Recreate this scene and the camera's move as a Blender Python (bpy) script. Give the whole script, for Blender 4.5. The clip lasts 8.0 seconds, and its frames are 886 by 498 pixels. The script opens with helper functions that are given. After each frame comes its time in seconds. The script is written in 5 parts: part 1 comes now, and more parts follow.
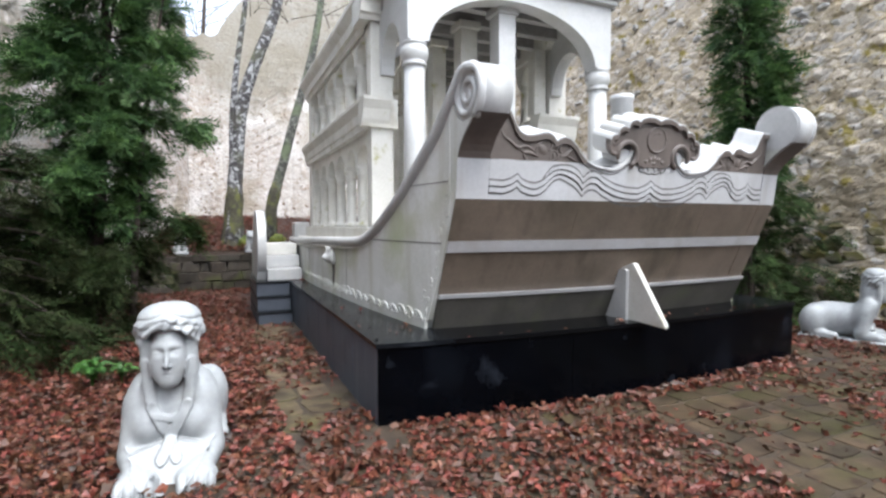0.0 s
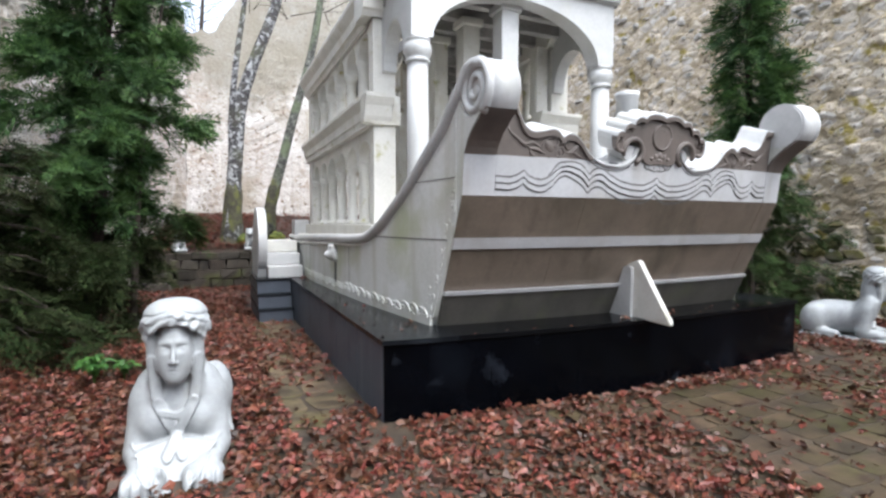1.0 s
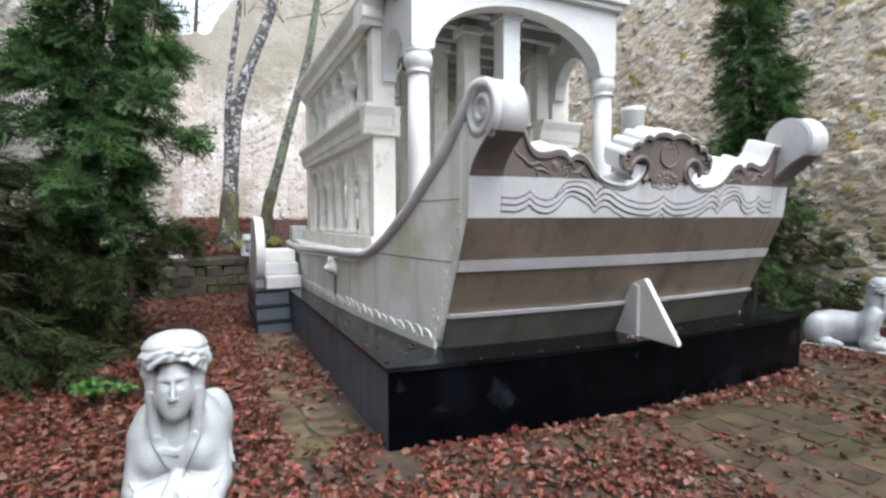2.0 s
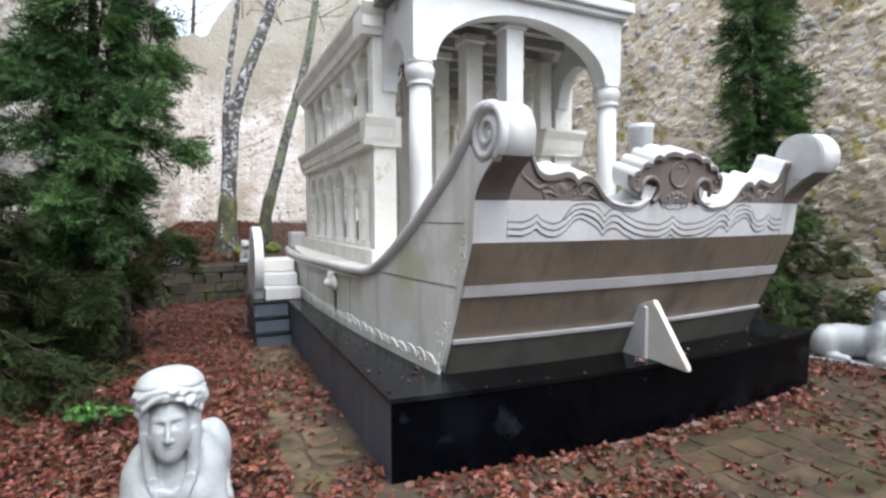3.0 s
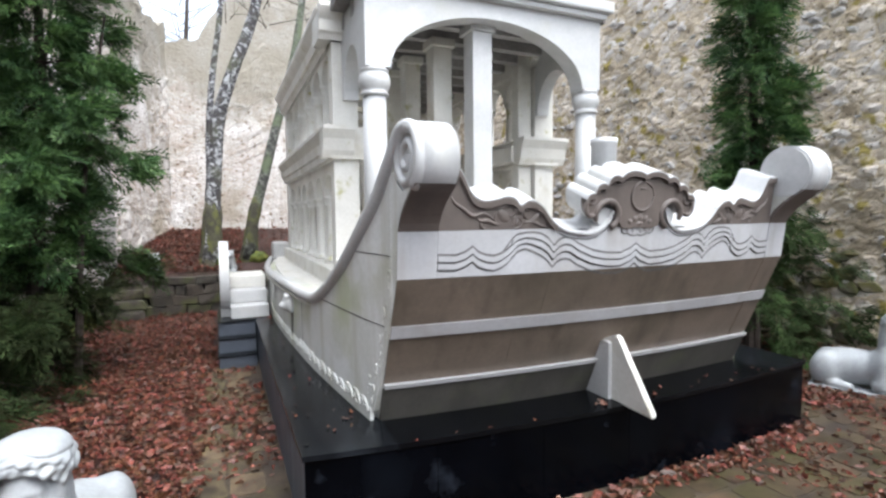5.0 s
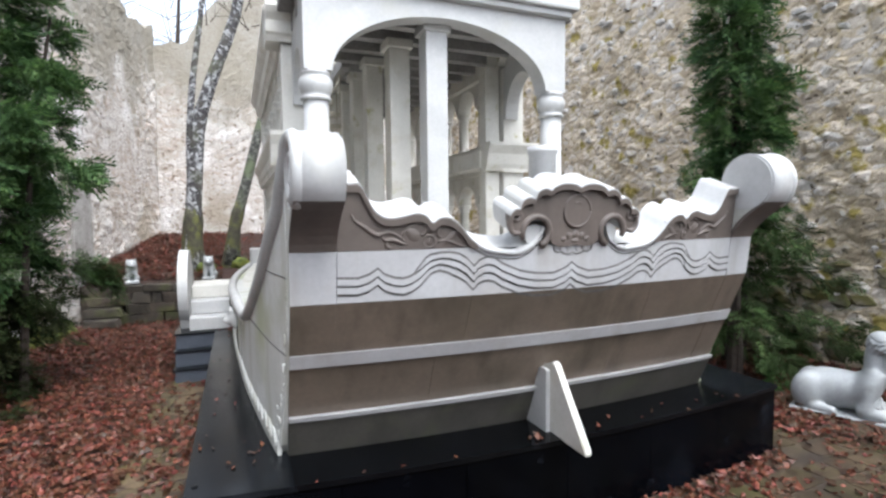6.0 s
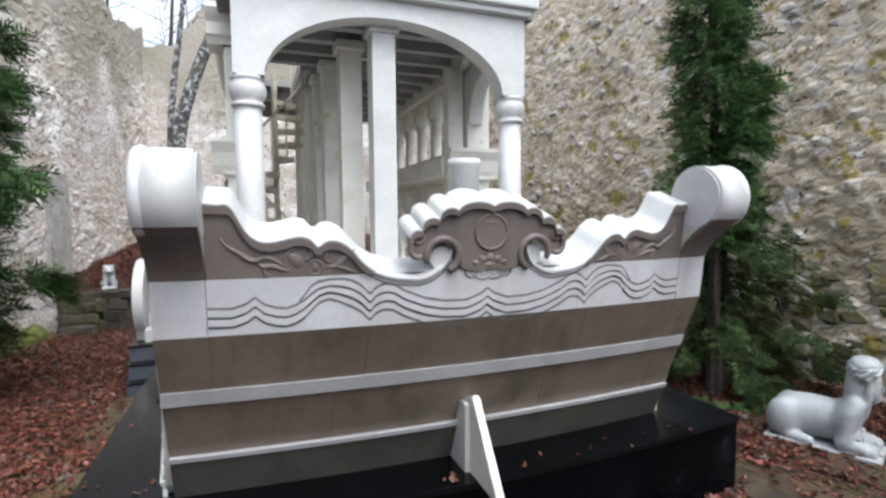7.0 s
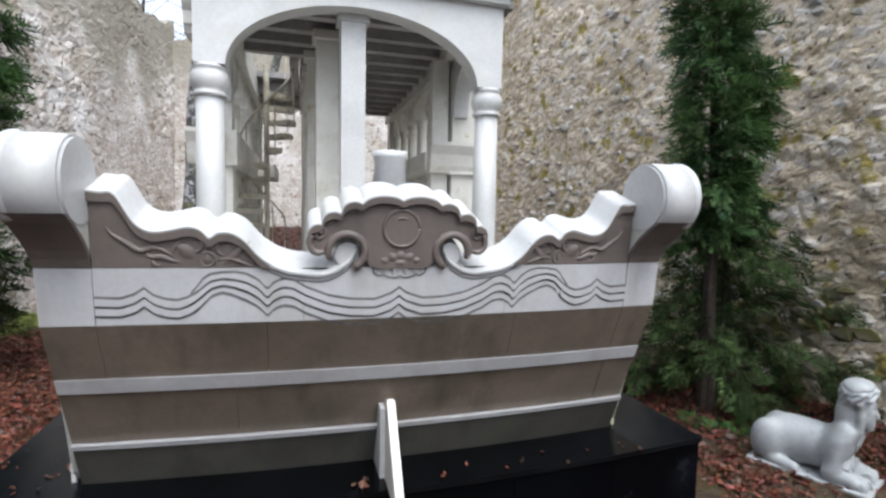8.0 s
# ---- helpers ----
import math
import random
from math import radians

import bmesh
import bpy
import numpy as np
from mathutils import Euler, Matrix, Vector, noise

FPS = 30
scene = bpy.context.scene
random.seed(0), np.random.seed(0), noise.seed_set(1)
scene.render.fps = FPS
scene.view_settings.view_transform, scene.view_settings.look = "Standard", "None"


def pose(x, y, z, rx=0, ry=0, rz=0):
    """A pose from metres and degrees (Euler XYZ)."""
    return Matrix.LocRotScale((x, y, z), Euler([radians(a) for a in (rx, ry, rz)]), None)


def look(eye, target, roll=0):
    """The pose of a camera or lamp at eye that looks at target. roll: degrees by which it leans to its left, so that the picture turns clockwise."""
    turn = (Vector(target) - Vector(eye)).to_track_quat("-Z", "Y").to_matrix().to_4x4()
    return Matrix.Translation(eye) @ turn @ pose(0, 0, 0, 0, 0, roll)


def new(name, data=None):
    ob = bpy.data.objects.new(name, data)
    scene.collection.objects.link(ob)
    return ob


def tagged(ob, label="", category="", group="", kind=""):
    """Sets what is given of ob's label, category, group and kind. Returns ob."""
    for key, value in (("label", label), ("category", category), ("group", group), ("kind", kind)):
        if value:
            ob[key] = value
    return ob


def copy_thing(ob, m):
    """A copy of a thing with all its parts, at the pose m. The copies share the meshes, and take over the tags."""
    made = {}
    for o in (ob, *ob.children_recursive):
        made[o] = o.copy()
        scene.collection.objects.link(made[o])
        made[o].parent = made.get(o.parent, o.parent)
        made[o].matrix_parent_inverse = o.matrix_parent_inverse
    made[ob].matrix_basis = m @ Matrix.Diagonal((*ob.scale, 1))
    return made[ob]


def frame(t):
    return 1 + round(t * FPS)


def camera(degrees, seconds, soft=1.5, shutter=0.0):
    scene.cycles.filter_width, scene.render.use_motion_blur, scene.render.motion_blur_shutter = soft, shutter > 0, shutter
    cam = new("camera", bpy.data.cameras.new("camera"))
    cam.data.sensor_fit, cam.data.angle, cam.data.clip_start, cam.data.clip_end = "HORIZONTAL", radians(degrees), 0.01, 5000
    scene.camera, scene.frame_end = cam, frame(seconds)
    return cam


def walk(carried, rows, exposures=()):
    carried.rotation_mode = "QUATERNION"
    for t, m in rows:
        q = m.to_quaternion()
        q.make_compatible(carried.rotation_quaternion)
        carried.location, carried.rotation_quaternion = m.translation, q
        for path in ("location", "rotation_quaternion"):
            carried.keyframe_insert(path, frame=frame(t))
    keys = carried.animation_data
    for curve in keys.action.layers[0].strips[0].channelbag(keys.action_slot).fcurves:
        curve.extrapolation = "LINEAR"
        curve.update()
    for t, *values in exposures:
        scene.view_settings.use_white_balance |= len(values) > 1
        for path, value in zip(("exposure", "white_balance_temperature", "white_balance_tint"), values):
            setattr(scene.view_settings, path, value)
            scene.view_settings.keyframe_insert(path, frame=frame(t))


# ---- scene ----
cam = camera(82.0, 8.0, soft=2.6)
# seconds, x, y, z, yaw, pitch, roll
PATH = [
    (0.0, -2.858, -2.942, 1.248, -24.06, -2.74, 0.14),
    (0.5, -2.866, -2.935, 1.233, -24.10, -2.82, -0.23),
    (1.0, -2.906, -2.908, 1.235, -24.40, -2.90, 0.00),
    (1.5, -2.923, -2.866, 1.299, -24.70, -3.07, 0.13),
    (3.0, -2.907, -2.706, 1.561, -24.98, -3.60, 0.27),
    (3.5, -2.871, -2.658, 1.611, -24.99, -3.67, 0.01),
    (4.0, -2.794, -2.608, 1.644, -24.82, -3.77, 1.21),
    (5.5, -2.009, -2.572, 1.779, -22.67, -3.71, 0.32),
    (6.0, -1.719, -2.544, 1.817, -22.03, -3.66, 0.64),
    (6.5, -1.410, -2.527, 1.876, -21.15, -3.75, 0.49),
    (7.0, -1.094, -2.500, 1.917, -20.44, -3.69, 0.49),
    (7.5, -0.743, -2.540, 1.934, -18.75, -3.89, 0.26),
    (8.0, -0.459, -2.569, 1.919, -15.73, -4.19, -1.11),
]
walk(cam, [(t, pose(x, y, z, 90 + pitch, roll, yaw)) for t, x, y, z, yaw, pitch, roll in PATH], [(0.0, 1.86, 6000, 9), (4.0, 1.88, 6000, 9), (6.0, 1.80, 6000, 9), (7.0, 1.60, 6000, 9), (8.0, 1.50, 6000, 9)])

# ---- light ----
world = bpy.data.worlds.new("sky")
scene.world = world
world.use_nodes = True
wn = world.node_tree.nodes
wl = world.node_tree.links
sky = wn.new("ShaderNodeTexSky")
sky.sky_type, sky.sun_disc = "NISHITA", False
sky.sun_elevation, sky.sun_rotation = radians(58), radians(165)
sky.dust_density, sky.air_density = 4.0, 1.0
veil = wn.new("ShaderNodeHueSaturation")
veil.inputs["Saturation"].default_value = 0.35
wl.new(sky.outputs[0], veil.inputs["Color"])
wl.new(veil.outputs[0], wn["Background"].inputs["Color"])
wn["Background"].inputs["Strength"].default_value = 0.15
sun = new("sun", bpy.data.lights.new("sun", "SUN"))
sun.data.energy, sun.data.angle, sun.data.color = 0.7, radians(50), (1.0, 0.99, 0.97)
sun.matrix_world = look((1.2, -2.6, 12), (0.0, 1.0, 0))


# ---- materials ----
def mat(name, base, rough=0.6, second=None, scale=6.0, detail=8.0, grain=40.0, bump=0.15, depth=0.01, spots=None, metal=0.0, spread=(0.35, 0.65), vary=0.0, coat=0.0, warp=1.0, cell=None, spec=0.5, mottle=0.35, glow_through=0.0, cap=None, streaks=None):
    """Two-scale noise colour, fine grain and bump, world-size object coordinates."""
    m = bpy.data.materials.new(name)
    m.use_nodes = True
    n, l = m.node_tree.nodes, m.node_tree.links
    b = n["Principled BSDF"]
    b.inputs["Roughness"].default_value, b.inputs["Metallic"].default_value = rough, metal
    b.inputs["Coat Weight"].default_value = coat
    b.inputs["Specular IOR Level"].default_value = spec
    b.inputs["Coat Roughness"].default_value = 0.15
    geo = n.new("ShaderNodeNewGeometry")
    big = n.new("ShaderNodeTexNoise")
    big.inputs["Scale"].default_value, big.inputs["Detail"].default_value, big.inputs["Distortion"].default_value = scale, detail, warp
    l.new(geo.outputs["Position"], big.inputs["Vector"])
    ramp = n.new("ShaderNodeValToRGB")
    ramp.color_ramp.elements[0].position, ramp.color_ramp.elements[1].position = spread
    ramp.color_ramp.elements[0].color = (*base, 1)
    ramp.color_ramp.elements[1].color = (*(second or [c * 0.75 for c in base]), 1)
    l.new(big.outputs["Fac"], ramp.inputs["Fac"])
    fine = n.new("ShaderNodeTexNoise")
    fine.inputs["Scale"].default_value, fine.inputs["Detail"].default_value = grain, 6
    l.new(geo.outputs["Position"], fine.inputs["Vector"])
    mix = n.new("ShaderNodeMix")
    mix.data_type, mix.blend_type = "RGBA", "OVERLAY"
    mix.inputs["Factor"].default_value = mottle
    l.new(ramp.outputs["Color"], mix.inputs["A"])
    l.new(fine.outputs["Fac"], mix.inputs["B"])
    out = mix.outputs["Result"]
    edge = None
    if cell:
        size, share, tones, mortar = cell
        wob = n.new("ShaderNodeTexNoise")
        wob.inputs["Scale"].default_value, wob.inputs["Detail"].default_value = size * 0.8, 4
        l.new(geo.outputs["Position"], wob.inputs["Vector"])
        push = n.new("ShaderNodeVectorMath")
        push.operation = "MULTIPLY_ADD"
        l.new(wob.outputs["Color"], push.inputs[0])
        push.inputs[1].default_value = [0.9 / size] * 3
        l.new(geo.outputs["Position"], push.inputs[2])
        st = n.new("ShaderNodeMapping")
        st.inputs["Scale"].default_value = (1, 1, 1.5)
        l.new(push.outputs[0], st.inputs["Vector"])
        vo = n.new("ShaderNodeTexVoronoi")
        vo.inputs["Scale"].default_value = size
        l.new(st.outputs[0], vo.inputs["Vector"])
        sep = n.new("ShaderNodeSeparateColor")
        l.new(vo.outputs["Color"], sep.inputs[0])
        tr = n.new("ShaderNodeValToRGB")
        for k, tone in enumerate(tones):
            e = tr.color_ramp.elements[k] if k < 2 else tr.color_ramp.elements.new(0.5)
            e.color = (*tone, 1)
        for k in range(len(tones)):
            tr.color_ramp.elements[k].position = k / (len(tones) - 1)
        l.new(sep.outputs[0], tr.inputs["Fac"])
        ms = n.new("ShaderNodeMix")
        ms.data_type = "RGBA"
        sh = n.new("ShaderNodeMapRange")
        sh.inputs["From Min"].default_value, sh.inputs["From Max"].default_value = 0.62 - share * 0.4, 0.72 - share * 0.4
        l.new(big.outputs["Fac"], sh.inputs["Value"])
        l.new(sh.outputs["Result"], ms.inputs["Factor"])
        l.new(out, ms.inputs["A"])
        l.new(tr.outputs["Color"], ms.inputs["B"])
        ve = n.new("ShaderNodeTexVoronoi")
        ve.feature = "DISTANCE_TO_EDGE"
        ve.inputs["Scale"].default_value = size
        l.new(st.outputs[0], ve.inputs["Vector"])
        me_ = n.new("ShaderNodeMapRange")
        me_.inputs["From Min"].default_value, me_.inputs["From Max"].default_value = 0.02, 0.12
        me_.inputs["To Min"].default_value, me_.inputs["To Max"].default_value = 0.8, 0
        l.new(ve.outputs["Distance"], me_.inputs["Value"])
        edge = ve.outputs["Distance"]
        mm = n.new("ShaderNodeMix")
        mm.data_type = "RGBA"
        l.new(me_.outputs["Result"], mm.inputs["Factor"])
        l.new(ms.outputs["Result"], mm.inputs["A"])
        mm.inputs["B"].default_value = (*mortar, 1)
        gr = n.new("ShaderNodeMix")
        gr.data_type, gr.blend_type = "RGBA", "OVERLAY"
        gr.inputs["Factor"].default_value = mottle
        l.new(mm.outputs["Result"], gr.inputs["A"])
        l.new(fine.outputs["Fac"], gr.inputs["B"])
        out = gr.outputs["Result"]
    layers = [] if not spots else [spots] if not isinstance(spots, list) else spots
    for colour, size, low, high in layers + ([streaks] if streaks else []):
        sp = n.new("ShaderNodeTexNoise")
        sp.inputs["Scale"].default_value, sp.inputs["Detail"].default_value = size, 9
        l.new(geo.outputs["Position"], sp.inputs["Vector"])
        if streaks and (colour, size, low, high) == streaks:
            run = n.new("ShaderNodeMapping")
            run.inputs["Scale"].default_value = (1, 1, 0.07)
            l.new(geo.outputs["Position"], run.inputs["Vector"])
            l.new(run.outputs[0], sp.inputs["Vector"])
        r2 = n.new("ShaderNodeMapRange")
        r2.inputs["From Min"].default_value, r2.inputs["From Max"].default_value = low, high
        l.new(sp.outputs["Fac"], r2.inputs["Value"])
        m2 = n.new("ShaderNodeMix")
        m2.data_type = "RGBA"
        l.new(r2.outputs["Result"], m2.inputs["Factor"])
        l.new(out, m2.inputs["A"])
        m2.inputs["B"].default_value = (*colour, 1)
        out = m2.outputs["Result"]
    if cap:
        level, tone = cap
        sx = n.new("ShaderNodeSeparateXYZ")
        l.new(geo.outputs["Position"], sx.inputs[0])
        cn = n.new("ShaderNodeTexNoise")
        cn.inputs["Scale"].default_value, cn.inputs["Detail"].default_value = 0.7, 8
        l.new(geo.outputs["Position"], cn.inputs["Vector"])
        ad = n.new("ShaderNodeMath")
        ad.operation = "MULTIPLY_ADD"
        l.new(cn.outputs["Fac"], ad.inputs[0])
        ad.inputs[1].default_value = 5.0
        l.new(sx.outputs["Z"], ad.inputs[2])
        cr = n.new("ShaderNodeMapRange")
        cr.inputs["From Min"].default_value, cr.inputs["From Max"].default_value = level + 2.2, level + 3.2
        cr.inputs["To Max"].default_value = 0.75
        l.new(ad.outputs[0], cr.inputs["Value"])
        cm = n.new("ShaderNodeMix")
        cm.data_type = "RGBA"
        l.new(cr.outputs["Result"], cm.inputs["Factor"])
        l.new(out, cm.inputs["A"])
        cm.inputs["B"].default_value = (*tone, 1)
        out = cm.outputs["Result"]
    if vary:
        info = n.new("ShaderNodeObjectInfo")
        isl = n.new("ShaderNodeMath")
        isl.operation = "ADD"
        l.new(info.outputs["Random"], isl.inputs[0])
        l.new(geo.outputs["Random Per Island"], isl.inputs[1])
        fr = n.new("ShaderNodeMath")
        fr.operation = "FRACT"
        l.new(isl.outputs[0], fr.inputs[0])
        hv = n.new("ShaderNodeHueSaturation")
        mr = n.new("ShaderNodeMapRange")
        mr.inputs["To Min"].default_value, mr.inputs["To Max"].default_value = 1 - vary, 1 + vary
        l.new(fr.outputs[0], mr.inputs["Value"])
        l.new(mr.outputs["Result"], hv.inputs["Value"])
        mh = n.new("ShaderNodeMapRange")
        mh.inputs["To Min"].default_value, mh.inputs["To Max"].default_value = 0.5 + vary * 0.035, 0.5 - vary * 0.035
        l.new(fr.outputs[0], mh.inputs["Value"])
        l.new(mh.outputs["Result"], hv.inputs["Hue"])
        l.new(out, hv.inputs["Color"])
        out = hv.outputs["Color"]
    l.new(out, b.inputs["Base Color"])
    rr = n.new("ShaderNodeMapRange")
    rr.inputs["To Min"].default_value, rr.inputs["To Max"].default_value = max(rough - 0.12, 0.02), min(rough + 0.12, 1)
    l.new(big.outputs["Fac"], rr.inputs["Value"])
    l.new(rr.outputs["Result"], b.inputs["Roughness"])
    if bump:
        bp = n.new("ShaderNodeBump")
        bp.inputs["Strength"].default_value, bp.inputs["Distance"].default_value = bump, depth
        l.new(fine.outputs["Fac"], bp.inputs["Height"])
        if edge:
            em = n.new("ShaderNodeMath")
            em.operation = "MULTIPLY_ADD"
            l.new(edge, em.inputs[0])
            em.inputs[1].default_value = 2.5
            l.new(fine.outputs["Fac"], em.inputs[2])
            l.new(em.outputs[0], bp.inputs["Height"])
        l.new(bp.outputs["Normal"], b.inputs["Normal"])
    if glow_through:
        tl = n.new("ShaderNodeBsdfTranslucent")
        l.new(out, tl.inputs["Color"])
        mx = n.new("ShaderNodeMixShader")
        mx.inputs["Fac"].default_value = glow_through
        l.new(b.outputs[0], mx.inputs[1])
        l.new(tl.outputs[0], mx.inputs[2])
        l.new(mx.outputs[0], n["Material Output"].inputs["Surface"])
    return m


MARBLE = mat("white_marble", (0.4582, 0.4582, 0.45), 0.42, (0.3922, 0.3922, 0.3839), 2.2, spots=((0.3963, 0.388, 0.3385), 3.0, 0.58, 0.85), bump=0.05, depth=0.004, mottle=0.12)
CREAM = mat("weathered_marble", (0.61, 0.595, 0.545), 0.5, (0.53, 0.515, 0.47), 2.5, spots=[((0.40, 0.36, 0.27), 4.0, 0.56, 0.85), ((0.33, 0.31, 0.14), 7.0, 0.63, 0.76)], bump=0.07, depth=0.004, mottle=0.15)
HULL = mat("stained_marble", (0.57, 0.57, 0.55), 0.5, (0.46, 0.465, 0.425), 1.6, spots=[((0.32, 0.31, 0.20), 2.2, 0.54, 0.8), ((0.38, 0.40, 0.27), 1.1, 0.52, 0.66)], bump=0.08, depth=0.005, mottle=0.18, streaks=((0.36, 0.345, 0.27), 7.0, 0.52, 0.80))
BROWN = mat("brown_marble", (0.1345, 0.1108, 0.09576), 0.5, (0.1032, 0.08509, 0.07384), 1.6, spots=((0.08135, 0.06629, 0.05755), 2.4, 0.5, 0.8), bump=0.05, depth=0.004, mottle=0.15, streaks=((0.07191, 0.05945, 0.0513), 6.0, 0.52, 0.78))
UMBER = mat("weathered_brown_marble", (0.1512, 0.1195, 0.09157), 0.5, (0.1149, 0.09084, 0.06966), 1.6, spots=[((0.07937, 0.06594, 0.04642), 2.4, 0.5, 0.8), ((0.1512, 0.1209, 0.08622), 1.3, 0.58, 0.75)], bump=0.05, depth=0.004, mottle=0.2, streaks=((0.06423, 0.05348, 0.03847), 6.0, 0.52, 0.76))
GREYM = mat("grey_marble", (0.07525, 0.06954, 0.06017), 0.5, (0.04929, 0.04565, 0.03942), 2.4, spots=((0.07263, 0.07525, 0.04669), 5.0, 0.5, 0.8), bump=0.08, depth=0.005, mottle=0.2, streaks=((0.04411, 0.04046, 0.03424), 7.0, 0.5, 0.75))
PANEL = mat("pale_marble", (0.4296, 0.4324, 0.4363), 0.45, (0.3635, 0.3615, 0.3607), 1.6, spots=((0.3399, 0.3163, 0.2832), 3.0, 0.56, 0.85), bump=0.05, depth=0.004, mottle=0.12, streaks=((0.3116, 0.2974, 0.2738), 7.0, 0.54, 0.80))
# Dark tone for grooves: dirt plus the shade inside the cut.
GROOVE = mat("dirt_and_shade_groove", (0.091, 0.0875, 0.084), 0.8, (0.14, 0.133, 0.126), 8.0)
# Bluish spots hold stains and sheen patches of the front.
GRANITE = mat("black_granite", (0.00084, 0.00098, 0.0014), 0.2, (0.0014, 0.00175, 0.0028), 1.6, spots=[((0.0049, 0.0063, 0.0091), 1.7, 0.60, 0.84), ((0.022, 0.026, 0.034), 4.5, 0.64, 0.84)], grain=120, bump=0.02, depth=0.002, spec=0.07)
# Weathering and reflected sky are both put into this paler side tone.
SHEEN_FACE = mat("weathered_sheen_granite", (0.054, 0.06191, 0.07695), 0.5, (0.0702, 0.07906, 0.09619), 1.6, spots=((0.0315, 0.03524, 0.04455), 3.0, 0.52, 0.75), grain=120, bump=0.03, depth=0.002, spec=0.25, streaks=((0.108, 0.1191, 0.1368), 9.0, 0.57, 0.8))
# Grey here stands for sky mirrored in polished tops and treads.
SHEEN_TOP = mat("sheen_granite_top", (0.0035, 0.004, 0.005), 0.2, (0.006, 0.007, 0.0085), 1.3, spots=((0.016, 0.0185, 0.022), 3.2, 0.60, 0.80), grain=100, bump=0.03, depth=0.002, spec=0.16)
WET = mat("wet_granite", (0.0014, 0.0016, 0.002), 0.15, (0.003, 0.0034, 0.0042), 1.3, spots=((0.014, 0.016, 0.02), 3.6, 0.62, 0.86), grain=100, bump=0.03, depth=0.002, spec=0.17)
STATUE = mat("white_cast_stone", (0.3328, 0.3468, 0.3501), 0.5, (0.2834, 0.2958, 0.2999), 5.0, spots=((0.2958, 0.3015, 0.2834), 9.0, 0.56, 0.80), bump=0.08, depth=0.004, mottle=0.2)
RUBBLE = mat("rubble_masonry", (0.62, 0.54, 0.435), 0.9, (0.39, 0.325, 0.245), 3.0, cell=(5.2, 0.62, [(0.61, 0.55, 0.47), (0.40, 0.335, 0.26), (0.58, 0.495, 0.385), (0.33, 0.265, 0.18), (0.64, 0.60, 0.55)], (0.46, 0.375, 0.255)), spots=[((0.27, 0.22, 0.15), 0.5, 0.54, 0.74), ((0.28, 0.225, 0.07), 3.4, 0.575, 0.65), ((0.11, 0.085, 0.06), 15.0, 0.61, 0.68)], grain=34, bump=0.55, depth=0.03, spec=0.15)
PLASTER = mat("old_plaster_wall", (0.565, 0.545, 0.515), 0.95, (0.43, 0.395, 0.36), 1.4, cell=(6.5, 0.42, [(0.50, 0.47, 0.435), (0.36, 0.32, 0.28), (0.56, 0.53, 0.50), (0.42, 0.36, 0.31)], (0.42, 0.375, 0.33)), spots=[((0.66, 0.64, 0.62), 1.1, 0.56, 0.66), ((0.33, 0.29, 0.235), 0.9, 0.51, 0.66), ((0.17, 0.125, 0.09), 11.0, 0.60, 0.66), ((0.24, 0.19, 0.14), 26.0, 0.60, 0.66)], grain=26, bump=0.5, depth=0.02, spec=0.15, cap=(4.3, (0.225, 0.208, 0.168)))
STONE = mat("wall_stone", (0.46, 0.44, 0.41), 0.88, (0.31, 0.285, 0.255), 6.0, spots=((0.27, 0.23, 0.11), 2.5, 0.56, 0.75), grain=30, bump=0.5, depth=0.012, vary=0.3)
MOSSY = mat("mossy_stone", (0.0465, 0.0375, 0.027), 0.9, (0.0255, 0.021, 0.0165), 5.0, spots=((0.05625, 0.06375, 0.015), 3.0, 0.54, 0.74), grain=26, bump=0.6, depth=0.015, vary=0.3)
# Moss and the shade low on the wall share this dark tone.
OLDSTONE = mat("mossy_shaded_stone", (0.17, 0.15, 0.10), 0.9, (0.08, 0.072, 0.045), 7.0, spots=((0.095, 0.09, 0.025), 4.0, 0.46, 0.62), grain=26, bump=0.6, depth=0.015, vary=0.4)
LITTER = mat("leaf_litter", (0.055, 0.024, 0.017), 0.85, (0.025, 0.013, 0.010), 22.0, spots=((0.035, 0.038, 0.016), 1.2, 0.6, 0.8), grain=60, bump=1.0, depth=0.03)
SOIL = mat("damp_paving_ground", (0.06375, 0.0476, 0.03145), 0.6, (0.02975, 0.0221, 0.017), 3.0, spots=((0.044, 0.038, 0.016), 2.6, 0.52, 0.75), grain=60, bump=0.5, depth=0.01, spec=0.3)
SLAB = mat("damp_paving_slab", (0.0714, 0.04992, 0.0288), 0.5, (0.034, 0.02496, 0.0168), 3.0, spots=[((0.046, 0.041, 0.016), 2.2, 0.47, 0.64), ((0.028, 0.018, 0.012), 9.0, 0.52, 0.66)], grain=60, bump=0.35, depth=0.006, vary=0.25, spec=0.3)
OCHRE = mat("mossy_ochre_slab", (0.105, 0.078, 0.043), 0.5, (0.05, 0.038, 0.023), 5.0, spots=[((0.082, 0.072, 0.026), 2.6, 0.50, 0.66), ((0.035, 0.023, 0.015), 9.0, 0.50, 0.64)], grain=60, bump=0.35, depth=0.006, vary=0.25, spec=0.3)
LEAF = mat("fallen_leaf", (0.124, 0.044, 0.021), 0.5, (0.05304, 0.01672, 0.00935), 16.0, spots=((0.165, 0.072, 0.034), 9.0, 0.58, 0.71), grain=50, bump=0.4, depth=0.006, vary=0.66, spec=0.4)
BARK = mat("dark_bark", (0.049, 0.035, 0.0266), 0.9, (0.0245, 0.0182, 0.014), 14.0, grain=60, bump=0.8, depth=0.01)
